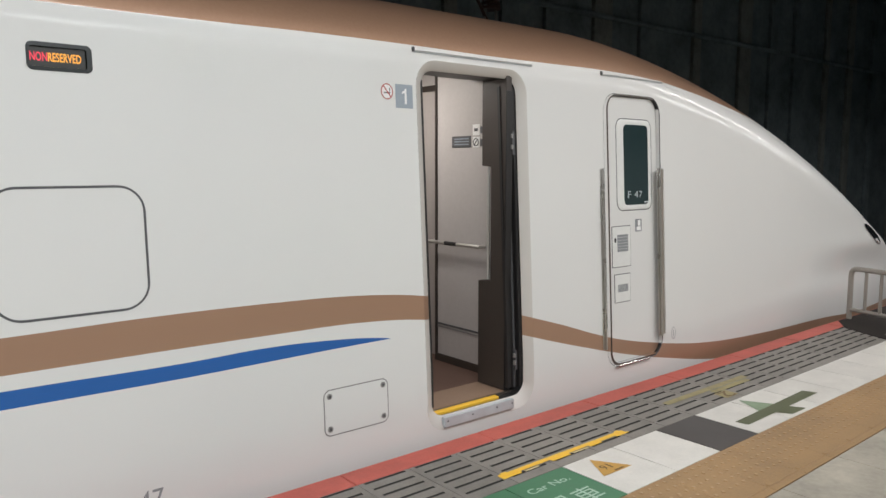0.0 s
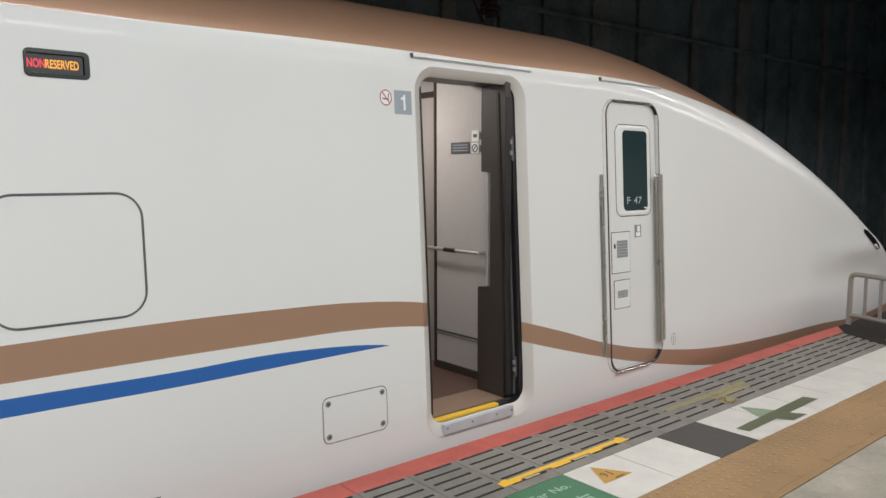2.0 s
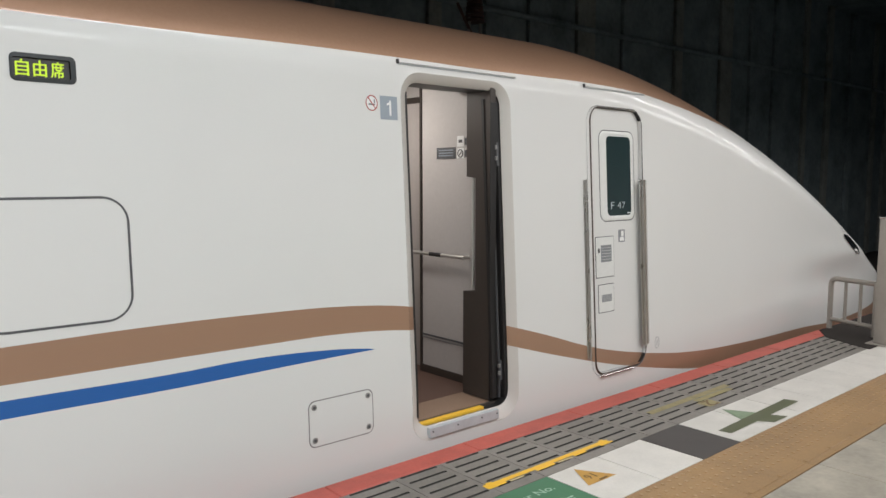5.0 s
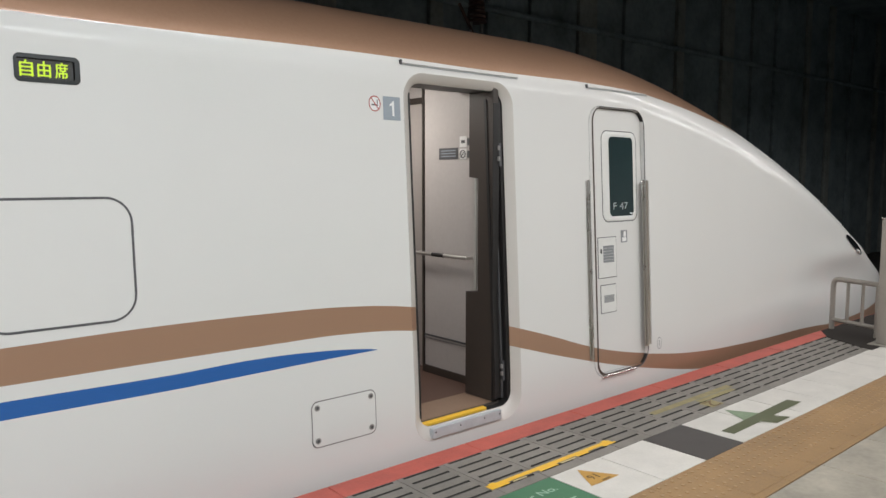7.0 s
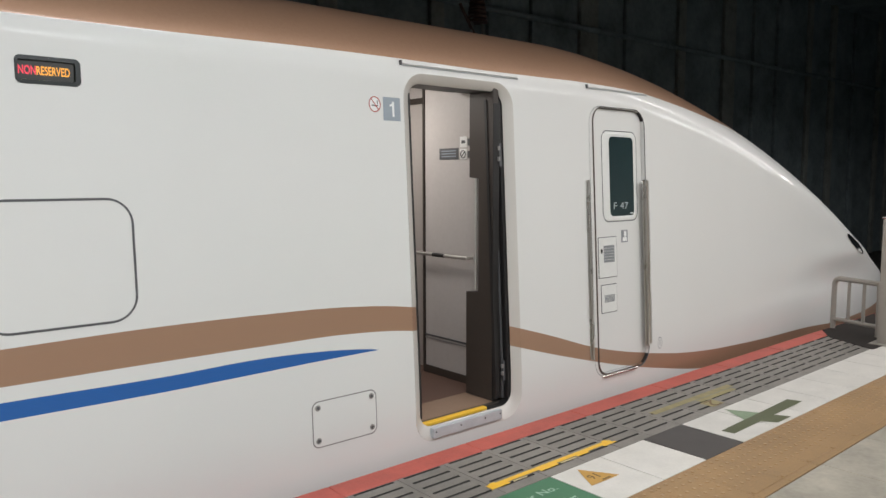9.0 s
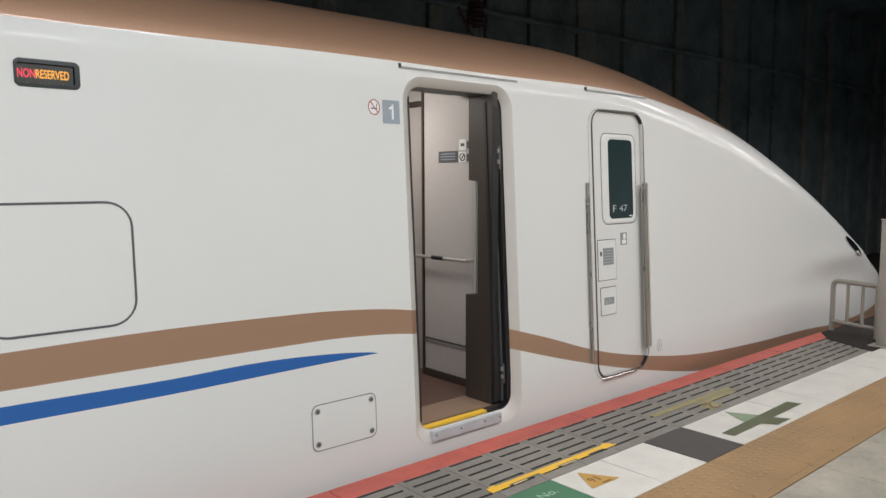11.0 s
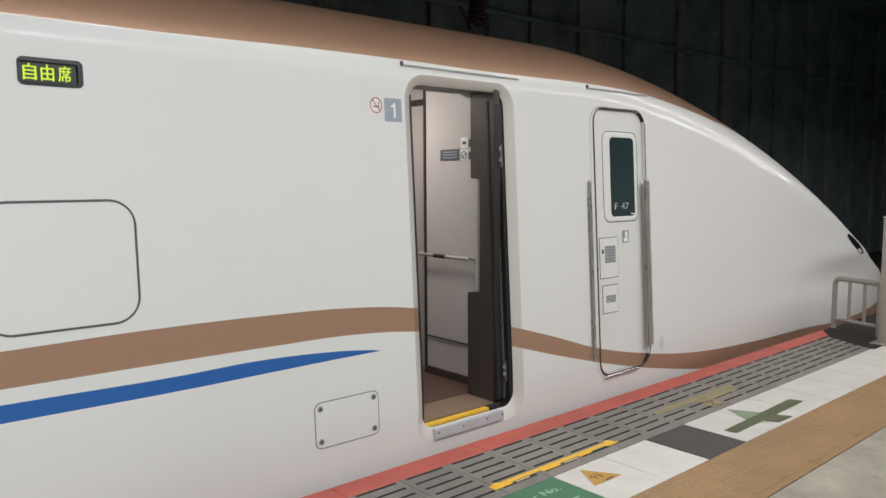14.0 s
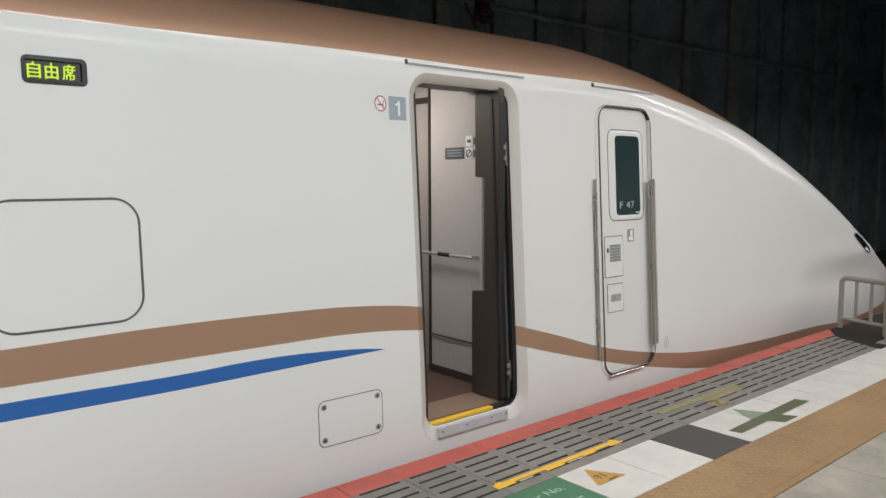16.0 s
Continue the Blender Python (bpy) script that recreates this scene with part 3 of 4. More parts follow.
    part("key_hole", on_skin(disc(4.112, .985, .011, .018), o - .0035), RUBBER, leaf)
    pg = part("pictogram", on_skin(flat_quad(4.345, 4.424, 1.032, 1.120), o - .0012), MARK_GREY, leaf, "grey and white pictogram sticker")
    part("symbol", on_skin(flat_quad(4.378, 4.408, 1.072, 1.112), o - .0022), SIGN_WHITE, pg)
    part("symbol", on_skin(flat_quad(4.362, 4.412, 1.040, 1.068), o - .0022), SIGN_WHITE, pg)
    # grab rails on both sides, set in troughs
    for rx, w, zlo, zhi in ((3.934, .028, .262, 1.475), (4.612, .085, .262, 1.475)):
        pts = []
        for i in range(16):
            z = zlo + (zhi - zlo) * i / 15
            pts.append(z)
        trough = part("grab_trough", bands([(rx - w / 2, rx + w / 2, zlo, zhi, .008, -0.003), (rx - w / 2 + .005, rx + w / 2 - .005, zlo + .006, zhi - .006, .006, -0.010)], fill=False), STEEL, train, "", 40)
        part("trough_back", skin_panel(rx - w / 2 + .004, rx + w / 2 - .004, zlo + .006, zhi - .006, .005, -0.003, .003), TROUGH, trough)
        bars = (rx + .004,) if w < .05 else (rx - .018,)
        for bx in bars:
            rail = part("grab_rail", tube([(bx, skin(bx, z) - 0.014, z) for z in pts], 0.0085, 8), STEEL, train, "slim stainless grab rail", 60)
    # step bar below
    part("step_edge", tube([(4.05, skin(4.05, .122) - .008, .122), (4.45, skin(4.45, .122) - .008, .122)], 0.009, 10), CHROME, train, "polished step edge under the crew door", 60)


def flat_quad(x0, x1, z0, z1):
    bm = bmesh.new()
    n = max(1, int((x1 - x0) / 0.1))
    lo = [bm.verts.new((x0 + (x1 - x0) * i / n, z0, 0)) for i in range(n + 1)]
    hi = [bm.verts.new((x0 + (x1 - x0) * i / n, z1, 0)) for i in range(n + 1)]
    for i in range(n):
        bm.faces.new((lo[i], lo[i + 1], hi[i + 1], hi[i]))
    return bm


def disc(x, z, rx, rz, n=20):
    bm = bmesh.new()
    bm.faces.new([bm.verts.new((x + rx * math.cos(2 * math.pi * i / n), z + rz * math.sin(2 * math.pi * i / n), 0)) for i in range(n)])
    return bm


def hoop(x, z, rx, rz, t, n=28):
    bm = bmesh.new()
    a = [bm.verts.new((x + rx * math.cos(2 * math.pi * i / n), z + rz * math.sin(2 * math.pi * i / n), 0)) for i in range(n)]
    b = [bm.verts.new((x + (rx - t) * math.cos(2 * math.pi * i / n), z + (rz - t) * math.sin(2 * math.pi * i / n), 0)) for i in range(n)]
    for i in range(n):
        bm.faces.new((a[i], a[(i + 1) % n], b[(i + 1) % n], b[i]))
    return bm


build_cab_door()


def build_side_details():
    # closed-off window outline
    wx = (0.415, 0.984, 0.908, 1.414, 0.108)
    part("window_outline", bands([(*wx, -0.0012), (wx[0] + .010, wx[1] - .010, wx[2] + .010, wx[3] - .010, .095, -0.0012)]), SEAL, train, "dark outline of a blanked window")
    # service hatch
    hx = (1.766, 2.150, 0.170, 0.404, 0.038)
    hatch = part("service_hatch", skin_panel(hx[0] + .006, hx[1] - .006, hx[2] + .006, hx[3] - .006, .034, -0.002, 0.003), PAINT, train, "white service hatch with four screws", 40)
    part("hatch_joint", bands([(*hx, -0.001), (hx[0] + .006, hx[1] - .006, hx[2] + .006, hx[3] - .006, .033, -0.0012)]), SEAL_LIGHT, hatch)
    for sx in (1.800, 2.118):
        for sz in (.207, .370):
            y = skin(sx, sz)
            scr = part("screw", tube([(sx, y - .001, sz), (sx, y - .0045, sz)], 0.0150, 16), SCREW, hatch)
            part("screw_head", tube([(sx, y - .0045, sz), (sx, y - .0065, sz)], 0.0080, 12), SEAL, scr)
    # rain gutters above the doors
    for ga, gb in ((2.395, 3.295), (3.955, 4.685)):
        n = 10
        pts = [(ga + (gb - ga) * i / n) for i in range(n + 1)]
        gz = 2.098
        bm = bmesh.new()
        add_tube(bm, [(x, skin(x, gz) - .003, gz) for x in pts], 0.0055, 8)
        gutter = part("rain_gutter", bm, PAINT, train, "white rain gutter over the door", 60)
        part("gutter_joint", tube([(x, skin(x, gz - .009) - .003, gz - .010) for x in pts], 0.0026, 6), ALU, gutter)
        part("gutter_end", box((ga - .004, skin(ga, gz) - .014, gz - .010), (ga + .006, skin(ga, gz) + .004, gz + .014), 0.002), SEAL, gutter)
        for i in (2, 4, 6, 8):
            xx = ga + (gb - ga) * i / 10
            if ga > 4:
                part("rivet", tube([(xx, skin(xx, gz + .02) - .001, gz + .02), (xx, skin(xx, gz + .02) - .004, gz + .02)], 0.005, 8), SEAL_LIGHT, gutter)
    # car number sign and no-smoking sign
    sg = part("car_number_sign", on_skin(flat_quad(2.272, 2.384, 1.790, 1.912), -0.0015), SIGN_GREY, train, "blue-grey square sign with white numeral")
    bm = bmesh.new()
    bm.faces.new([bm.verts.new((2.300 + a, 1.812 + b, 0)) for a, b in ((.030, 0), (.043, 0), (.043, .078), (.033, .078), (.030, .069), (.014, .061), (.014, .051), (.030, .055))])
    part("numeral", on_skin(bm, -0.0028), SIGN_WHITE, sg)
    ns = part("no_smoking_sign", on_skin(disc(2.219, 1.870, .037, .040), -0.0012), SIGN_WHITE, train, "round red-rimmed no-smoking sticker")
    part("rim", on_skin(hoop(2.219, 1.870, .038, .041, .006), -0.0022), SIGN_RED, ns)
    bm = bmesh.new()
    merge(bm, flat_quad(2.199, 2.240, 1.860, 1.867))
    merge(bm, flat_quad(2.233, 2.239, 1.870, 1.890))
    part("cigarette", on_skin(bm, -0.0022), SEAL, ns)
    bm = bmesh.new()
    bm.faces.new([bm.verts.new(p) for p in ((2.193, 1.898, 0), (2.198, 1.902, 0), (2.246, 1.843, 0), (2.241, 1.839, 0))])
    part("slash", on_skin(bm, -0.0028), SIGN_RED, ns)
    # small markings
    ov = part("oval_mark", on_skin(hoop(4.765, .255, .030, .045, .005), -0.0012), MARK_GREY, train, "thin oval outline mark")
    part("mark_bar", on_skin(flat_quad(4.761, 4.769, .232, .278), -0.0012), MARK_GREY, ov)
    part("lower_marking", on_skin(fit_letters("47", 0.885, 0.988, 0.062, 0.148), -0.0012), MARK_GREY, train, "grey lettering low on the side")
    # headlight on the nose
    bm = bmesh.new()
    rows = []
    for i in range(13):
        t = i / 12
        x, zc = 9.12 + 0.72 * t, 0.825 - 0.26 * t
        half = 0.060 * math.sin(math.pi * (i + .5) / 13) ** 0.7
        rows.append([bm.verts.new((x, skin(x, zc + half * (j / 3 - 1)) - 0.010, zc + half * (j / 3 - 1))) for j in range(7)])
    for a, b in zip(rows, rows[1:]):
        for j in range(6):
            bm.faces.new((a[j], a[j + 1], b[j + 1], b[j]))
    lens = part("headlight", bm, LENS, train, "dark glazed headlight on the nose", 60)
    # bright glint at the lens end, drawn as a small white bar
    part("reflector", tube([(9.56, skin(9.56, .625) - .012, .625), (9.66, skin(9.66, .585) - .012, .585)], .016, 8), SIGN_WHITE, lens, "", 60)


build_side_details()


SLATS, SLAT_H = 8, 0.0090
BOARD_X, BOARD_Z = 0.694, 1.8985


def build_display():
    x0, x1, z0, z1, r = DISP
    op = (x0 + .007, x1 - .017, 1.8985 - .0375, 1.8985 + .0375, .010)
    part("display_housing", bands([(x0 - .002, x1 + .002, z0 - .002, z1 + .002, r + .002, -0.002), (*op, -0.003), (*op, 0.004), (x0 + .004, x1 - .004, z0 + .004, z1 - .004, .012, 0.006),
                                   (x0 + .004, x1 - .004, z0 + .004, z1 - .004, .012, 0.085)], fill=True), HOUSING, train, "black display housing in the side wall", 30)
    # the message is carried by two-sided slats that turn over together
    hw, d = 0.100, 0.0008
    a, b = 0.601 - BOARD_X, 0.779 - BOARD_X
    front, back = bmesh.new(), bmesh.new()
    merge(front, fit_letters("NON", a, a + .060, -.0175, .0165, 1, .022))
    merge(front, fit_letters("RESERVED", a + .062, b, -.0175, .0165, 2, .022))
    for i, ch in enumerate("自由席"):
        merge(back, fit_letters(ch, a + .007 + i * .0605, a + .0515 + i * .0605, -.032, .029, 3))
        merge(back, fit_letters(ch, a + .0095 + i * .0605, a + .054 + i * .0605, -.0305, .0305, 3))
    slats = []
    for i in range(SLATS):
        zc = (i - (SLATS - 1) / 2) * SLAT_H
        bm = bmesh.new()
        add_box(bm, (-hw, -d, -SLAT_H / 2), (hw, d, SLAT_H / 2), 0.0, 0)
        for src, turn in ((front, 0.0), (back, math.pi)):
            piece = src.copy()
            for side in (1, -1):
                bmesh.ops.bisect_plane(piece, geom=piece.verts[:] + piece.edges[:] + piece.faces[:], plane_co=(0, zc + side * SLAT_H / 2, 0), plane_no=(0, side, 0), clear_outer=True)
            if piece.faces:
                m = Matrix.Rotation(turn, 4, "X") @ Matrix.Translation((0, -d - .0004, -zc)) @ Matrix.Rotation(radians(90), 4, "X")
                merge(bm, piece, m)
            else:
                piece.free()
        slats.append((part("message_slat", bm, [SCREEN, LED_RED, LED_AMBER, LED_GREEN], train, "lit slat of the seat message display"), BOARD_Z + zc))
    front.free(), back.free()
    return slats


message_slats = build_display()

# ---- platform ----
XA, XB = -3.6, 14.4
EDGE, RED_IN, SLOT_IN, WHITE_IN, TACT_IN = 2.953, 2.800, 2.328, 1.928, 1.508


def build_platform():
    base = part("platform", box((-9, -6.2, -1.25), (16, EDGE - .012, -0.022)), JOINT)
    tagged(base, "grey mortar bed of the station platform", "platform", kind="structure")
    # red painted nosing
    bm = bmesh.new()
    x = -9.0
    while x < 16:
        add_box(bm, (x, RED_IN + .004, -.07), (min(x + .897, 16), EDGE, 0.001), 0.004, segs=1)
        x += .9
    tagged(part("platform_edge", bm, RED_EDGE, None), "worn red painted platform edge beside the train", "platform edge", kind="structure")
    track = part("track_bed", box((-9, 2.97, -1.6), (40, 10.2, -1.25)), BALLAST)
    tagged(track, "dark track bed beneath the train", "track bed", kind="structure")


build_platform()


def grooved_tile_mesh():
    """One 300 mm tile with rows of short grooves."""
    bm = bmesh.new()
    L, D = 0.296, RED_IN - SLOT_IN - .004
    rows = [D - .012 - .0765 * i for i in range(6)]
    sw, s0, s1 = .0095, .030, L - .030
    ys = [0.0]
    for r in sorted(rows):
        ys += [r - sw, r + sw]
    ys.append(D)
    xs = [0, s0, s1, L]
    for j in range(len(ys) - 1):
        groove = j % 2 == 1
        for i in range(3):
            if groove and i == 1:
                z = -.008
                vs = [bm.verts.new((xs[1], ys[j], z)), bm.verts.new((xs[2], ys[j], z)), bm.verts.new((xs[2], ys[j + 1], z)), bm.verts.new((xs[1], ys[j + 1], z))]
                f = bm.faces.new(vs)
                f.material_index = 1
                top = [bm.verts.new((v.co.x, v.co.y, 0)) for v in vs]
                for k in range(4):
                    bm.faces.new((vs[k], vs[(k + 1) % 4], top[(k + 1) % 4], top[k])).material_index = 1
            else:
                bm.faces.new([bm.verts.new(p) for p in ((xs[i], ys[j], 0), (xs[i + 1], ys[j], 0), (xs[i + 1], ys[j + 1], 0), (xs[i], ys[j + 1], 0))])
    bmesh.ops.remove_doubles(bm, verts=bm.verts, dist=1e-6)
    c = [(0, 0), (L, 0), (L, D), (0, D)]
    for k in range(4):
        (ax, ay), (bx, by) = c[k], c[(k + 1) % 4]
        bm.faces.new([bm.verts.new(p) for p in ((ax, ay, 0), (bx, by, 0), (bx, by, -.02), (ax, ay, -.02))])
    return bm


def tactile_mesh():
    """One 300 mm warning tile: five by five domes and the raised bar on the inner side."""
    bm = bmesh.new()
    L, D = 0.297, WHITE_IN - TACT_IN - .004
    add_box(bm, (0, 0, -.02), (L, D, 0.002), 0.0)
    for i in range(5):
        for j in range(5):
            cx, cy = .0285 + .06 * i, D - .035 - .058 * j
            n = 8
            a = [bm.verts.new((cx + .0125 * math.cos(2 * math.pi * k / n), cy + .0125 * math.sin(2 * math.pi * k / n), .002)) for k in range(n)]
            b = [bm.verts.new((cx + .0075 * math.cos(2 * math.pi * k / n), cy + .0075 * math.sin(2 * math.pi * k / n), .0068)) for k in range(n)]
            for k in range(n):
                bm.faces.new((a[k], a[(k + 1) % n], b[(k + 1) % n], b[k]))
            bm.faces.new(b).material_index = 1
    add_box(bm, (.008, .040, .001), (L - .008, .066, .0068), 0.003, segs=1)
    return bm


def pieces(name, bm, material, parent, places):
    first = part(name, bm, material, parent)
    me = first.data
    first.location = places[0]
    for p in places[1:]:
        o = new(name, me)
        o.parent, o.location = parent, p
    return me


def paving(name, label):
    return tagged(new(name), label, "paving", kind="structure")


def build_paving():
    strip = paving("grooved_paving", "grey grooved non-slip tiles along the platform edge")
    n0 = int((XA - 2.405) / .3) - 1
    pieces("tile", grooved_tile_mesh(), [GROOVE_TILE, GAP], strip, [(2.405 + .3 * i, SLOT_IN + .002, 0) for i in range(n0, int((XB - 2.4) / .3))])
    white = paving("marked_paving", "white, green and charcoal floor tiles with boarding marks")
    s = .4
    for name, mm, rng in (("white_tile", WHITE_TILE, [i for i in range(0, 30) if i != 2]), ("dark_tile", DARK_TILE, [2]), ("green_tile", GREEN_TILE, list(range(-4, 0))),
                          ("white_tile", WHITE_TILE, list(range(-16, -4)))):
        pieces(name, box((.003, .003, -.02), (s - .003, s - .003, 0.0015), 0.0012), mm, white, [(2.704 + s * i, WHITE_IN, 0) for i in rng])
    tact = paving("tactile_paving", "tan tactile warning tiles with domes and a raised bar")
    pieces("tactile_tile", tactile_mesh(), [TACTILE, DOME], tact, [(2.665 + .3 * i, TACT_IN + .002, 0) for i in range(-20, 38)])
    slab = paving("slab_paving", "beige-grey polished stone floor slabs of the platform")
    w = .6
    pieces("slab", box((.002, .002, -.02), (w - .002, w - .002, 0.0), 0.0015), STONE, slab,
           [(SLAB_X + w * i, TACT_IN - w * (j + 1), 0) for i in range(-10, 18) for j in range(0, 8)])


SLAB_X = 0.30


def slab_mark(name, bm, material, label, z=.0035):
    ob = part(name, bm, material)
    for v in ob.data.vertices:
        v.co.z += z
    return tagged(ob, label, "floor marking")


def poly(pts):
    bm = bmesh.new()
    bm.faces.new([bm.verts.new((x, y, 0)) for x, y in pts])
    return bm


def build_marks():
    # yellow stopping line with ticks
    bm = bmesh.new()
    for a, b, c, d in ((2.375, 3.345, 2.418, 2.450), (2.375, 2.50, 2.400, 2.418), (2.72, 2.86, 2.398, 2.418), (3.02, 3.12, 2.402, 2.418), (3.25, 3.36, 2.402, 2.418), (3.29, 3.33, 2.45, 2.462),
                       (2.40, 2.44, 2.45, 2.46)):
        merge(bm, poly(((a, c), (b, c), (b, d), (a, d))))
    line = slab_mark("yellow_line", bm, YELLOW, "yellow painted stopping line on the grooved tiles")
    for a, b in ((2.52, 2.62), (2.88, 3.0)):
        part("worn_remnant", poly(((a, 2.397), (b, 2.397), (b, 2.410), (a, 2.410))), PALE_YELLOW, line).location.z = .0036
    bm = bmesh.new()
    for a, b, c, d in ((3.94, 4.92, 2.530, 2.580), (4.40, 4.86, 2.475, 2.52), (4.36, 4.50, 2.37, 2.47)):
        merge(bm, poly(((a, c), (b, c), (b, d), (a, d))))
    faded = slab_mark("faded_yellow_line", bm, YELLOW_FADED, "faded yellow stopping line on the grooved tiles")
    num = part("numeral_mark", fit_letters("2", -.055, .055, -.045, .045), BLACK_MARK, faded)
    num.matrix_basis = pose(4.43, 2.415, .0045, 0, 0, 180)
    # triangle with number
    tri = slab_mark("triangle_mark", poly(((2.873, 2.292), (2.985, 2.112), (2.770, 2.117))), ORANGE_MARK, "ochre triangle with a number on a white tile")
    for digit, dx in (("1", .022), ("6", -.018)):
        ob = part("numeral_mark", fit_letters(digit, -.016 if digit == "6" else -.006, .016 if digit == "6" else .006, -.026, .026, 0, .01), BLACK_MARK, tri)
        ob.matrix_basis = pose(2.868 + dx, 2.182, .0046, 0, 0, 180)
    part("writing_bar", poly(((2.865, 2.122), (2.935, 2.121), (2.930, 2.133), (2.870, 2.134))), BLACK_MARK, tri).location.z = .0046
    # olive cross-shaped arrow
    bm = poly(((3.987, 2.031), (4.920, 2.047), (4.892, 2.134), (3.974, 2.106)))
    arrow = slab_mark("olive_tape_mark", bm, OLIVE_MARK, "olive green tape strip across the white tiles", .0036)
    part("tape_tail", poly(((4.317, 2.045), (4.489, 2.060), (4.549, 1.954), (4.369, 1.955))), OLIVE_MARK, arrow).location.z = .0040
    slab_mark("green_triangle_mark", poly(((4.373, 2.303), (4.478, 2.112), (4.265, 2.112))), GREEN_FADED, "pale green triangle on a white tile", .0030)
    # lettering on the green sheet
    car = tagged(new("car_lettering"), "pale green car number lettering on the green floor sheet", "floor marking")
    for word, a, b, c, d in (("Car", 2.355, 2.475, 2.197, 2.245), ("No.", 2.505, 2.622, 2.197, 2.245), ("1", 2.235, 2.285, 1.972, 2.113), ("号", 2.335, 2.472, 1.972, 2.113), ("車", 2.488, 2.628, 1.972, 2.113)):
        part("word", fit_letters(word, a, b, c, d, 0, .012 if word.isascii() else 0.0), GREEN_LETTER, car).location.z = .0035


GREEN_LETTER = mat("pale_green_lettering", (0.36, 0.50, 0.40), 0.5, stain=0.1)
build_marks()


def build_gate():
    gate = tagged(new("platform_gate"), "low beige tubular gate at the platform end", "gate")
    A, B = Vector((7.60, 2.910, 0)), Vector((7.46, 2.455, 0))

    def at(t, z):
        p = A.lerp(B, t)
        return (p.x, p.y, z)

    top, low = .505, .10
    c1 = arc_corner(at(0, 0), at(0, top), at(1, top), .07)
    part("gate_frame", tube([at(0, .0)] + [tuple(p) for p in c1] + [at(1, top)], .025, 12), GATE, gate, "", 60)
    part("lower_rail", tube([at(0, low), at(1, low)], .020, 10), GATE, gate, "", 60)
    for t in (.34, .67):
        part("upright", tube([at(t, low), at(t, top)], .016, 10), GATE, gate, "", 60)
    part("end_post", tube([at(1, 0.0), at(1, top + .02)], .026, 12), GATE, gate, "", 60)
    bx, by, _ = at(1, 0)
    part("drop_bolt", tube([(bx - .03, by - .02, .0), (bx - .03, by - .02, .16)], .012, 8), STEEL, gate, "", 60)
    part("bolt_knob", tube([(bx - .06, by - .03, .085), (bx, by - .01, .085)], .015, 10), STEEL, gate, "shiny bolt knob", 60)
    post = tagged(new("gate_post"), "square beige metal post beside the low gate", "post")
    px, py = 7.215, 2.302
    part("shaft", box((px - .06, py - .06, .012), (px + .06, py + .06, 1.13), .008), GATE, post, "", 40)
    part("foot_plate", box((px - .11, py - .11, 0.002), (px + .11, py + .11, .012), .003), GATE, post)
    part("cap", box((px - .066, py - .066, 1.13), (px + .066, py + .066, 1.15), .006), CHROME, post)
    # mat, made darker and carried onto the red edge as the gate's shadow
    bm = poly(((6.90, 2.30), (6.98, 2.46), (7.06, 2.60), (7.14, 2.76), (7.42, 2.935), (9.2, 2.935), (9.2, 2.30)))
    ext = bmesh.ops.extrude_face_region(bm, geom=bm.faces[:])
    for v in ext["geom"]:
        if isinstance(v, bmesh.types.BMVert):
            v.co.z += .003
    rub = part("floor_mat", bm, MAT_BLACK)
    rub.location.z = .0025
    tagged(rub, "dark mat with painted shadow beneath the low gate", "mat")


build_gate()


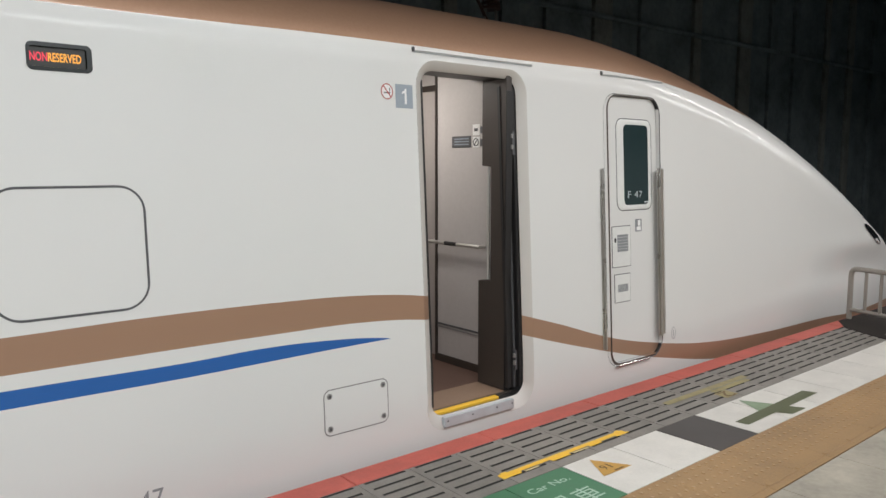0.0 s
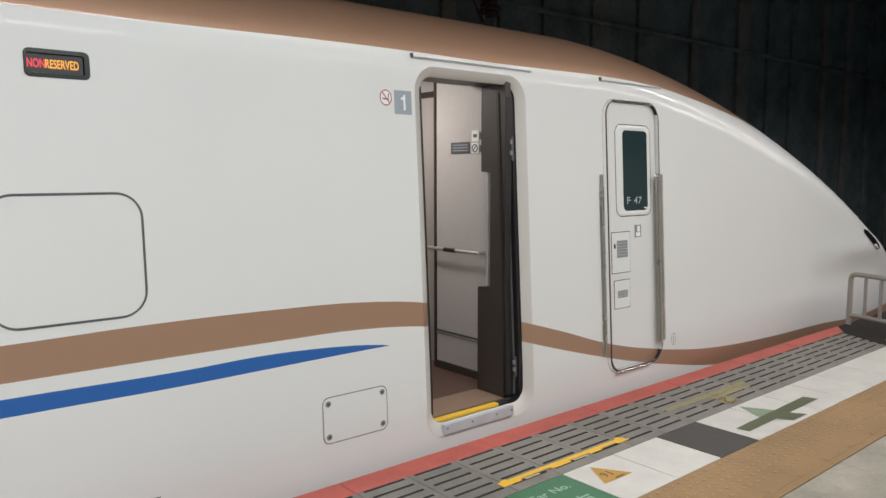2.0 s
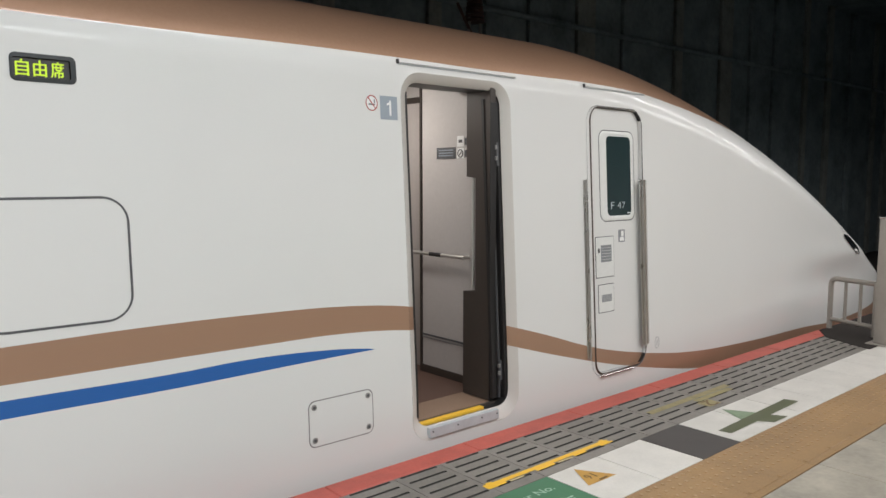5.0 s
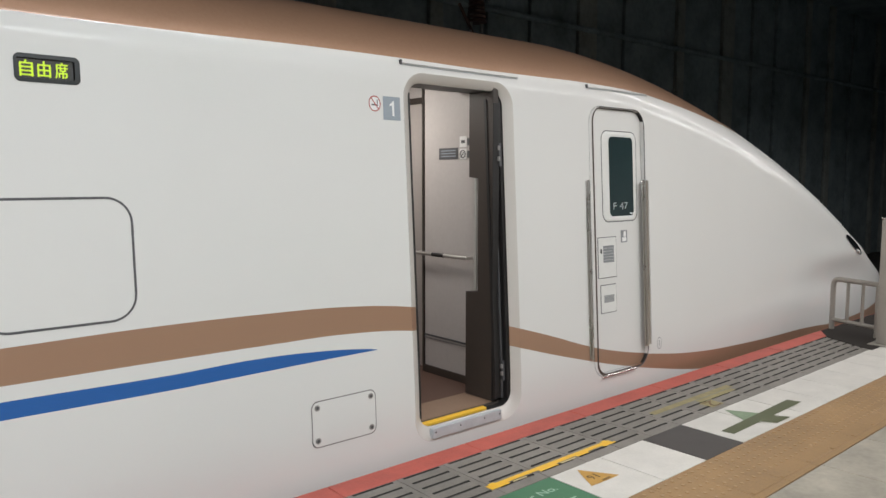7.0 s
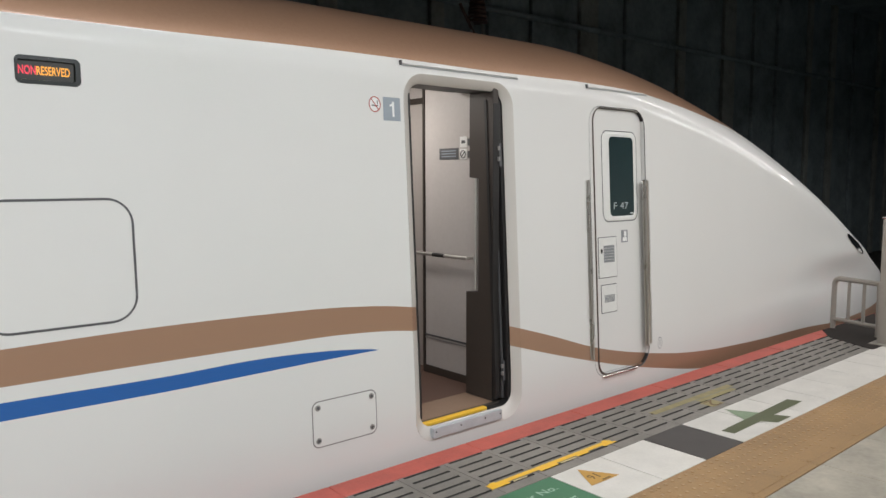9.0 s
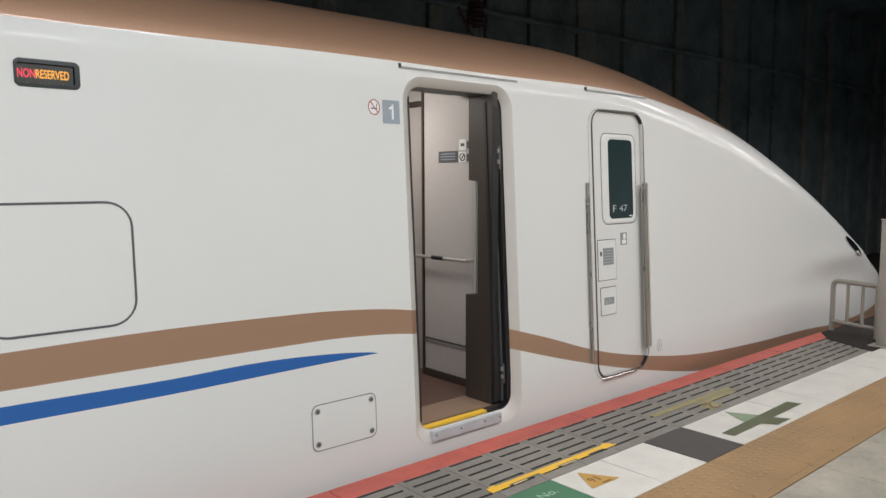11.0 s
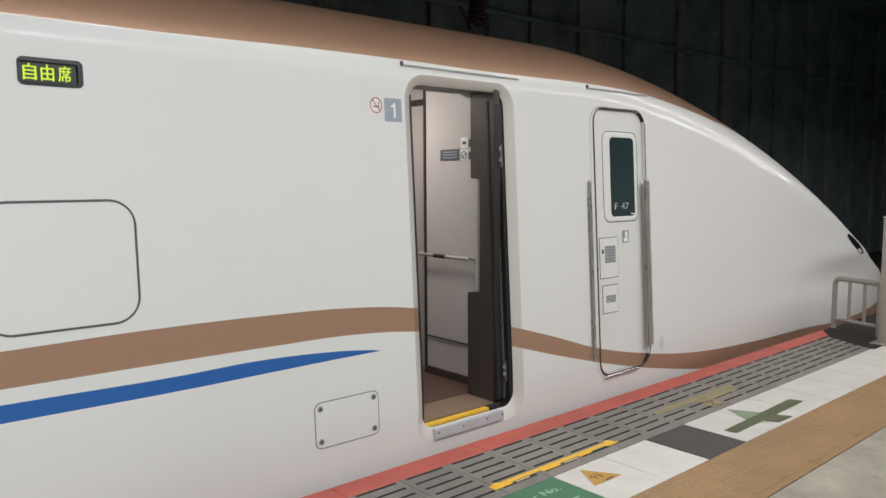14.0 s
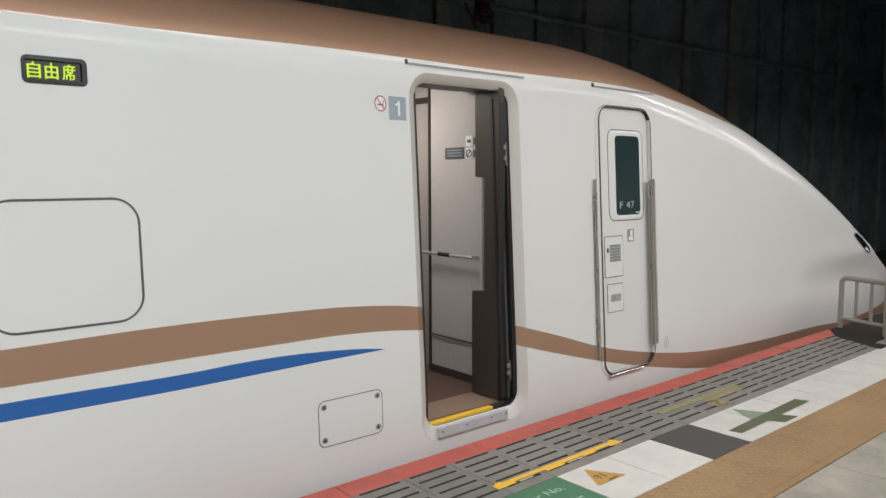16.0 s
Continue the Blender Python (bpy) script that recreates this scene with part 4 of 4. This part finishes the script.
def build_hall():
    """The tunnel behind the train and the platform hall about the camera."""
    wall = tagged(new("tunnel_wall"), "dark damp concrete tunnel wall behind the train", "wall", kind="structure")
    part("wall_face", box((-9, 10.2, -1.6), (40, 10.5, 7.0)), TUNNEL, wall)
    rng = random.Random(5)
    x = -6.0
    while x < 38:
        w = rng.uniform(.25, .6)
        part("rib", box((x, 10.10, -1.6), (x + w, 10.2, 7.0), .02), TUNNEL if rng.random() < .6 else TUNNEL_PALE, wall)
        x += rng.uniform(1.2, 2.6)
    for zz in (4.6,):
        part("cable_tray", tube([(-9, 9.95, zz), (40, 9.95, zz)], .06, 8), TUNNEL, wall)
    tagged(part("tunnel_end", box((40, -6.2, -1.6), (40.3, 10.5, 7.0)), TUNNEL), "dark far end of the tunnel", "wall", kind="structure")
    tagged(part("tunnel_ceiling", box((-9, 3.3, 7.0), (40, 10.5, 7.2)), TUNNEL), "dark concrete ceiling over the track", "ceiling", kind="structure")
    tagged(part("platform_ceiling", box((-9, -6.2, 4.4), (40, 3.1, 4.6)), CEIL), "pale panel ceiling over the platform", "ceiling", kind="structure")
    # added out of view to keep lamp light off the upper tunnel
    tagged(part("ceiling_fascia", box((-9, 3.1, 4.4), (40, 3.3, 7.0)), TUNNEL), "unseen dark fascia added to block lamp light", "wall", kind="structure")
    # both pale walls are unseen additions that bounce lamp light back
    tagged(part("wall_south", box((-9, -6.5, -0.02), (40, -6.2, 4.6)), BACKWALL), "unseen pale wall added to bounce light on the train", "wall", kind="structure")
    tagged(part("wall_west", box((-9.3, -6.5, -1.6), (-9, 10.5, 7.0)), BACKWALL), "unseen pale end wall added to the hall", "wall", kind="structure")
    tagged(part("far_platform", box((16, -6.2, -1.6), (40, EDGE - .2, -0.03)), TUNNEL), "dark floor beyond the platform end", "ground", kind="structure")
    for ly, lz, watts, lw in LAMP_ROWS:
        for lx in LAMP_XS:
            lamp = tagged(new("ceiling_lamp"), "long white fluorescent lamp hung from the ceiling", "lamp", "platform ceiling lamps")
            lamp.location = (lx, ly, 3.5)
            part("lamp_body", box((-1.745, -lw / 2 - .05, -.07), (1.745, lw / 2 + .05, 0), .01), WHITE, lamp)
            for hx in (-.8, .8):
                part("hanger_rod", tube([(hx, 0, 0), (hx, 0, .9)], .012, 8), STEEL, lamp)
    # overhead line support behind the roof
    sup = tagged(new("overhead_support"), "dark red insulator with pale struts over the track", "insulator")
    cx, cy, cz = 6.60, 7.0, 3.47
    bm = bmesh.new()
    for i in range(6):
        add_tube(bm, [(cx, cy, cz + .055 * i), (cx, cy, cz + .055 * i + .03)], .13 - .006 * i, 14)
    part("insulator", bm, CABLE, sup, "", 40)
    for dx in (-.11, .11):
        part("strut", tube([(cx + dx, cy, cz - .35), (cx + dx * .8, cy, cz + .1)], .018, 8), CERAMIC, sup)
    part("hanger", tube([(cx, cy, cz), (cx, cy, 7.0)], .035, 8), CABLE, sup)
    part("arm", tube([(cx - .3, cy, cz + .2), (cx + .05, cy, cz - .3)], .02, 8), CABLE, sup)


build_hall()
build_paving()


# ---- what moves ----
def motions():
    """The message slats turn over at each change of text."""
    tilt = math.degrees(math.atan2(skin(.7, 1.95) - skin(.7, 1.85), .10))
    for slat, z in message_slats:
        def at(angle):
            return pose(BOARD_X, skin(BOARD_X, z) + .0062, z, -tilt + angle, 0, 0)

        rows, side = [(0.0, at(0))], 0
        for t in (3.1, 8.2, 13.3):
            for i in range(4):
                rows.append((t + i / 30, at(180 * side + 60 * i)))
            side += 1
        rows.append((16.0, at(180 * side)))
        walk(slat, rows)


motions()
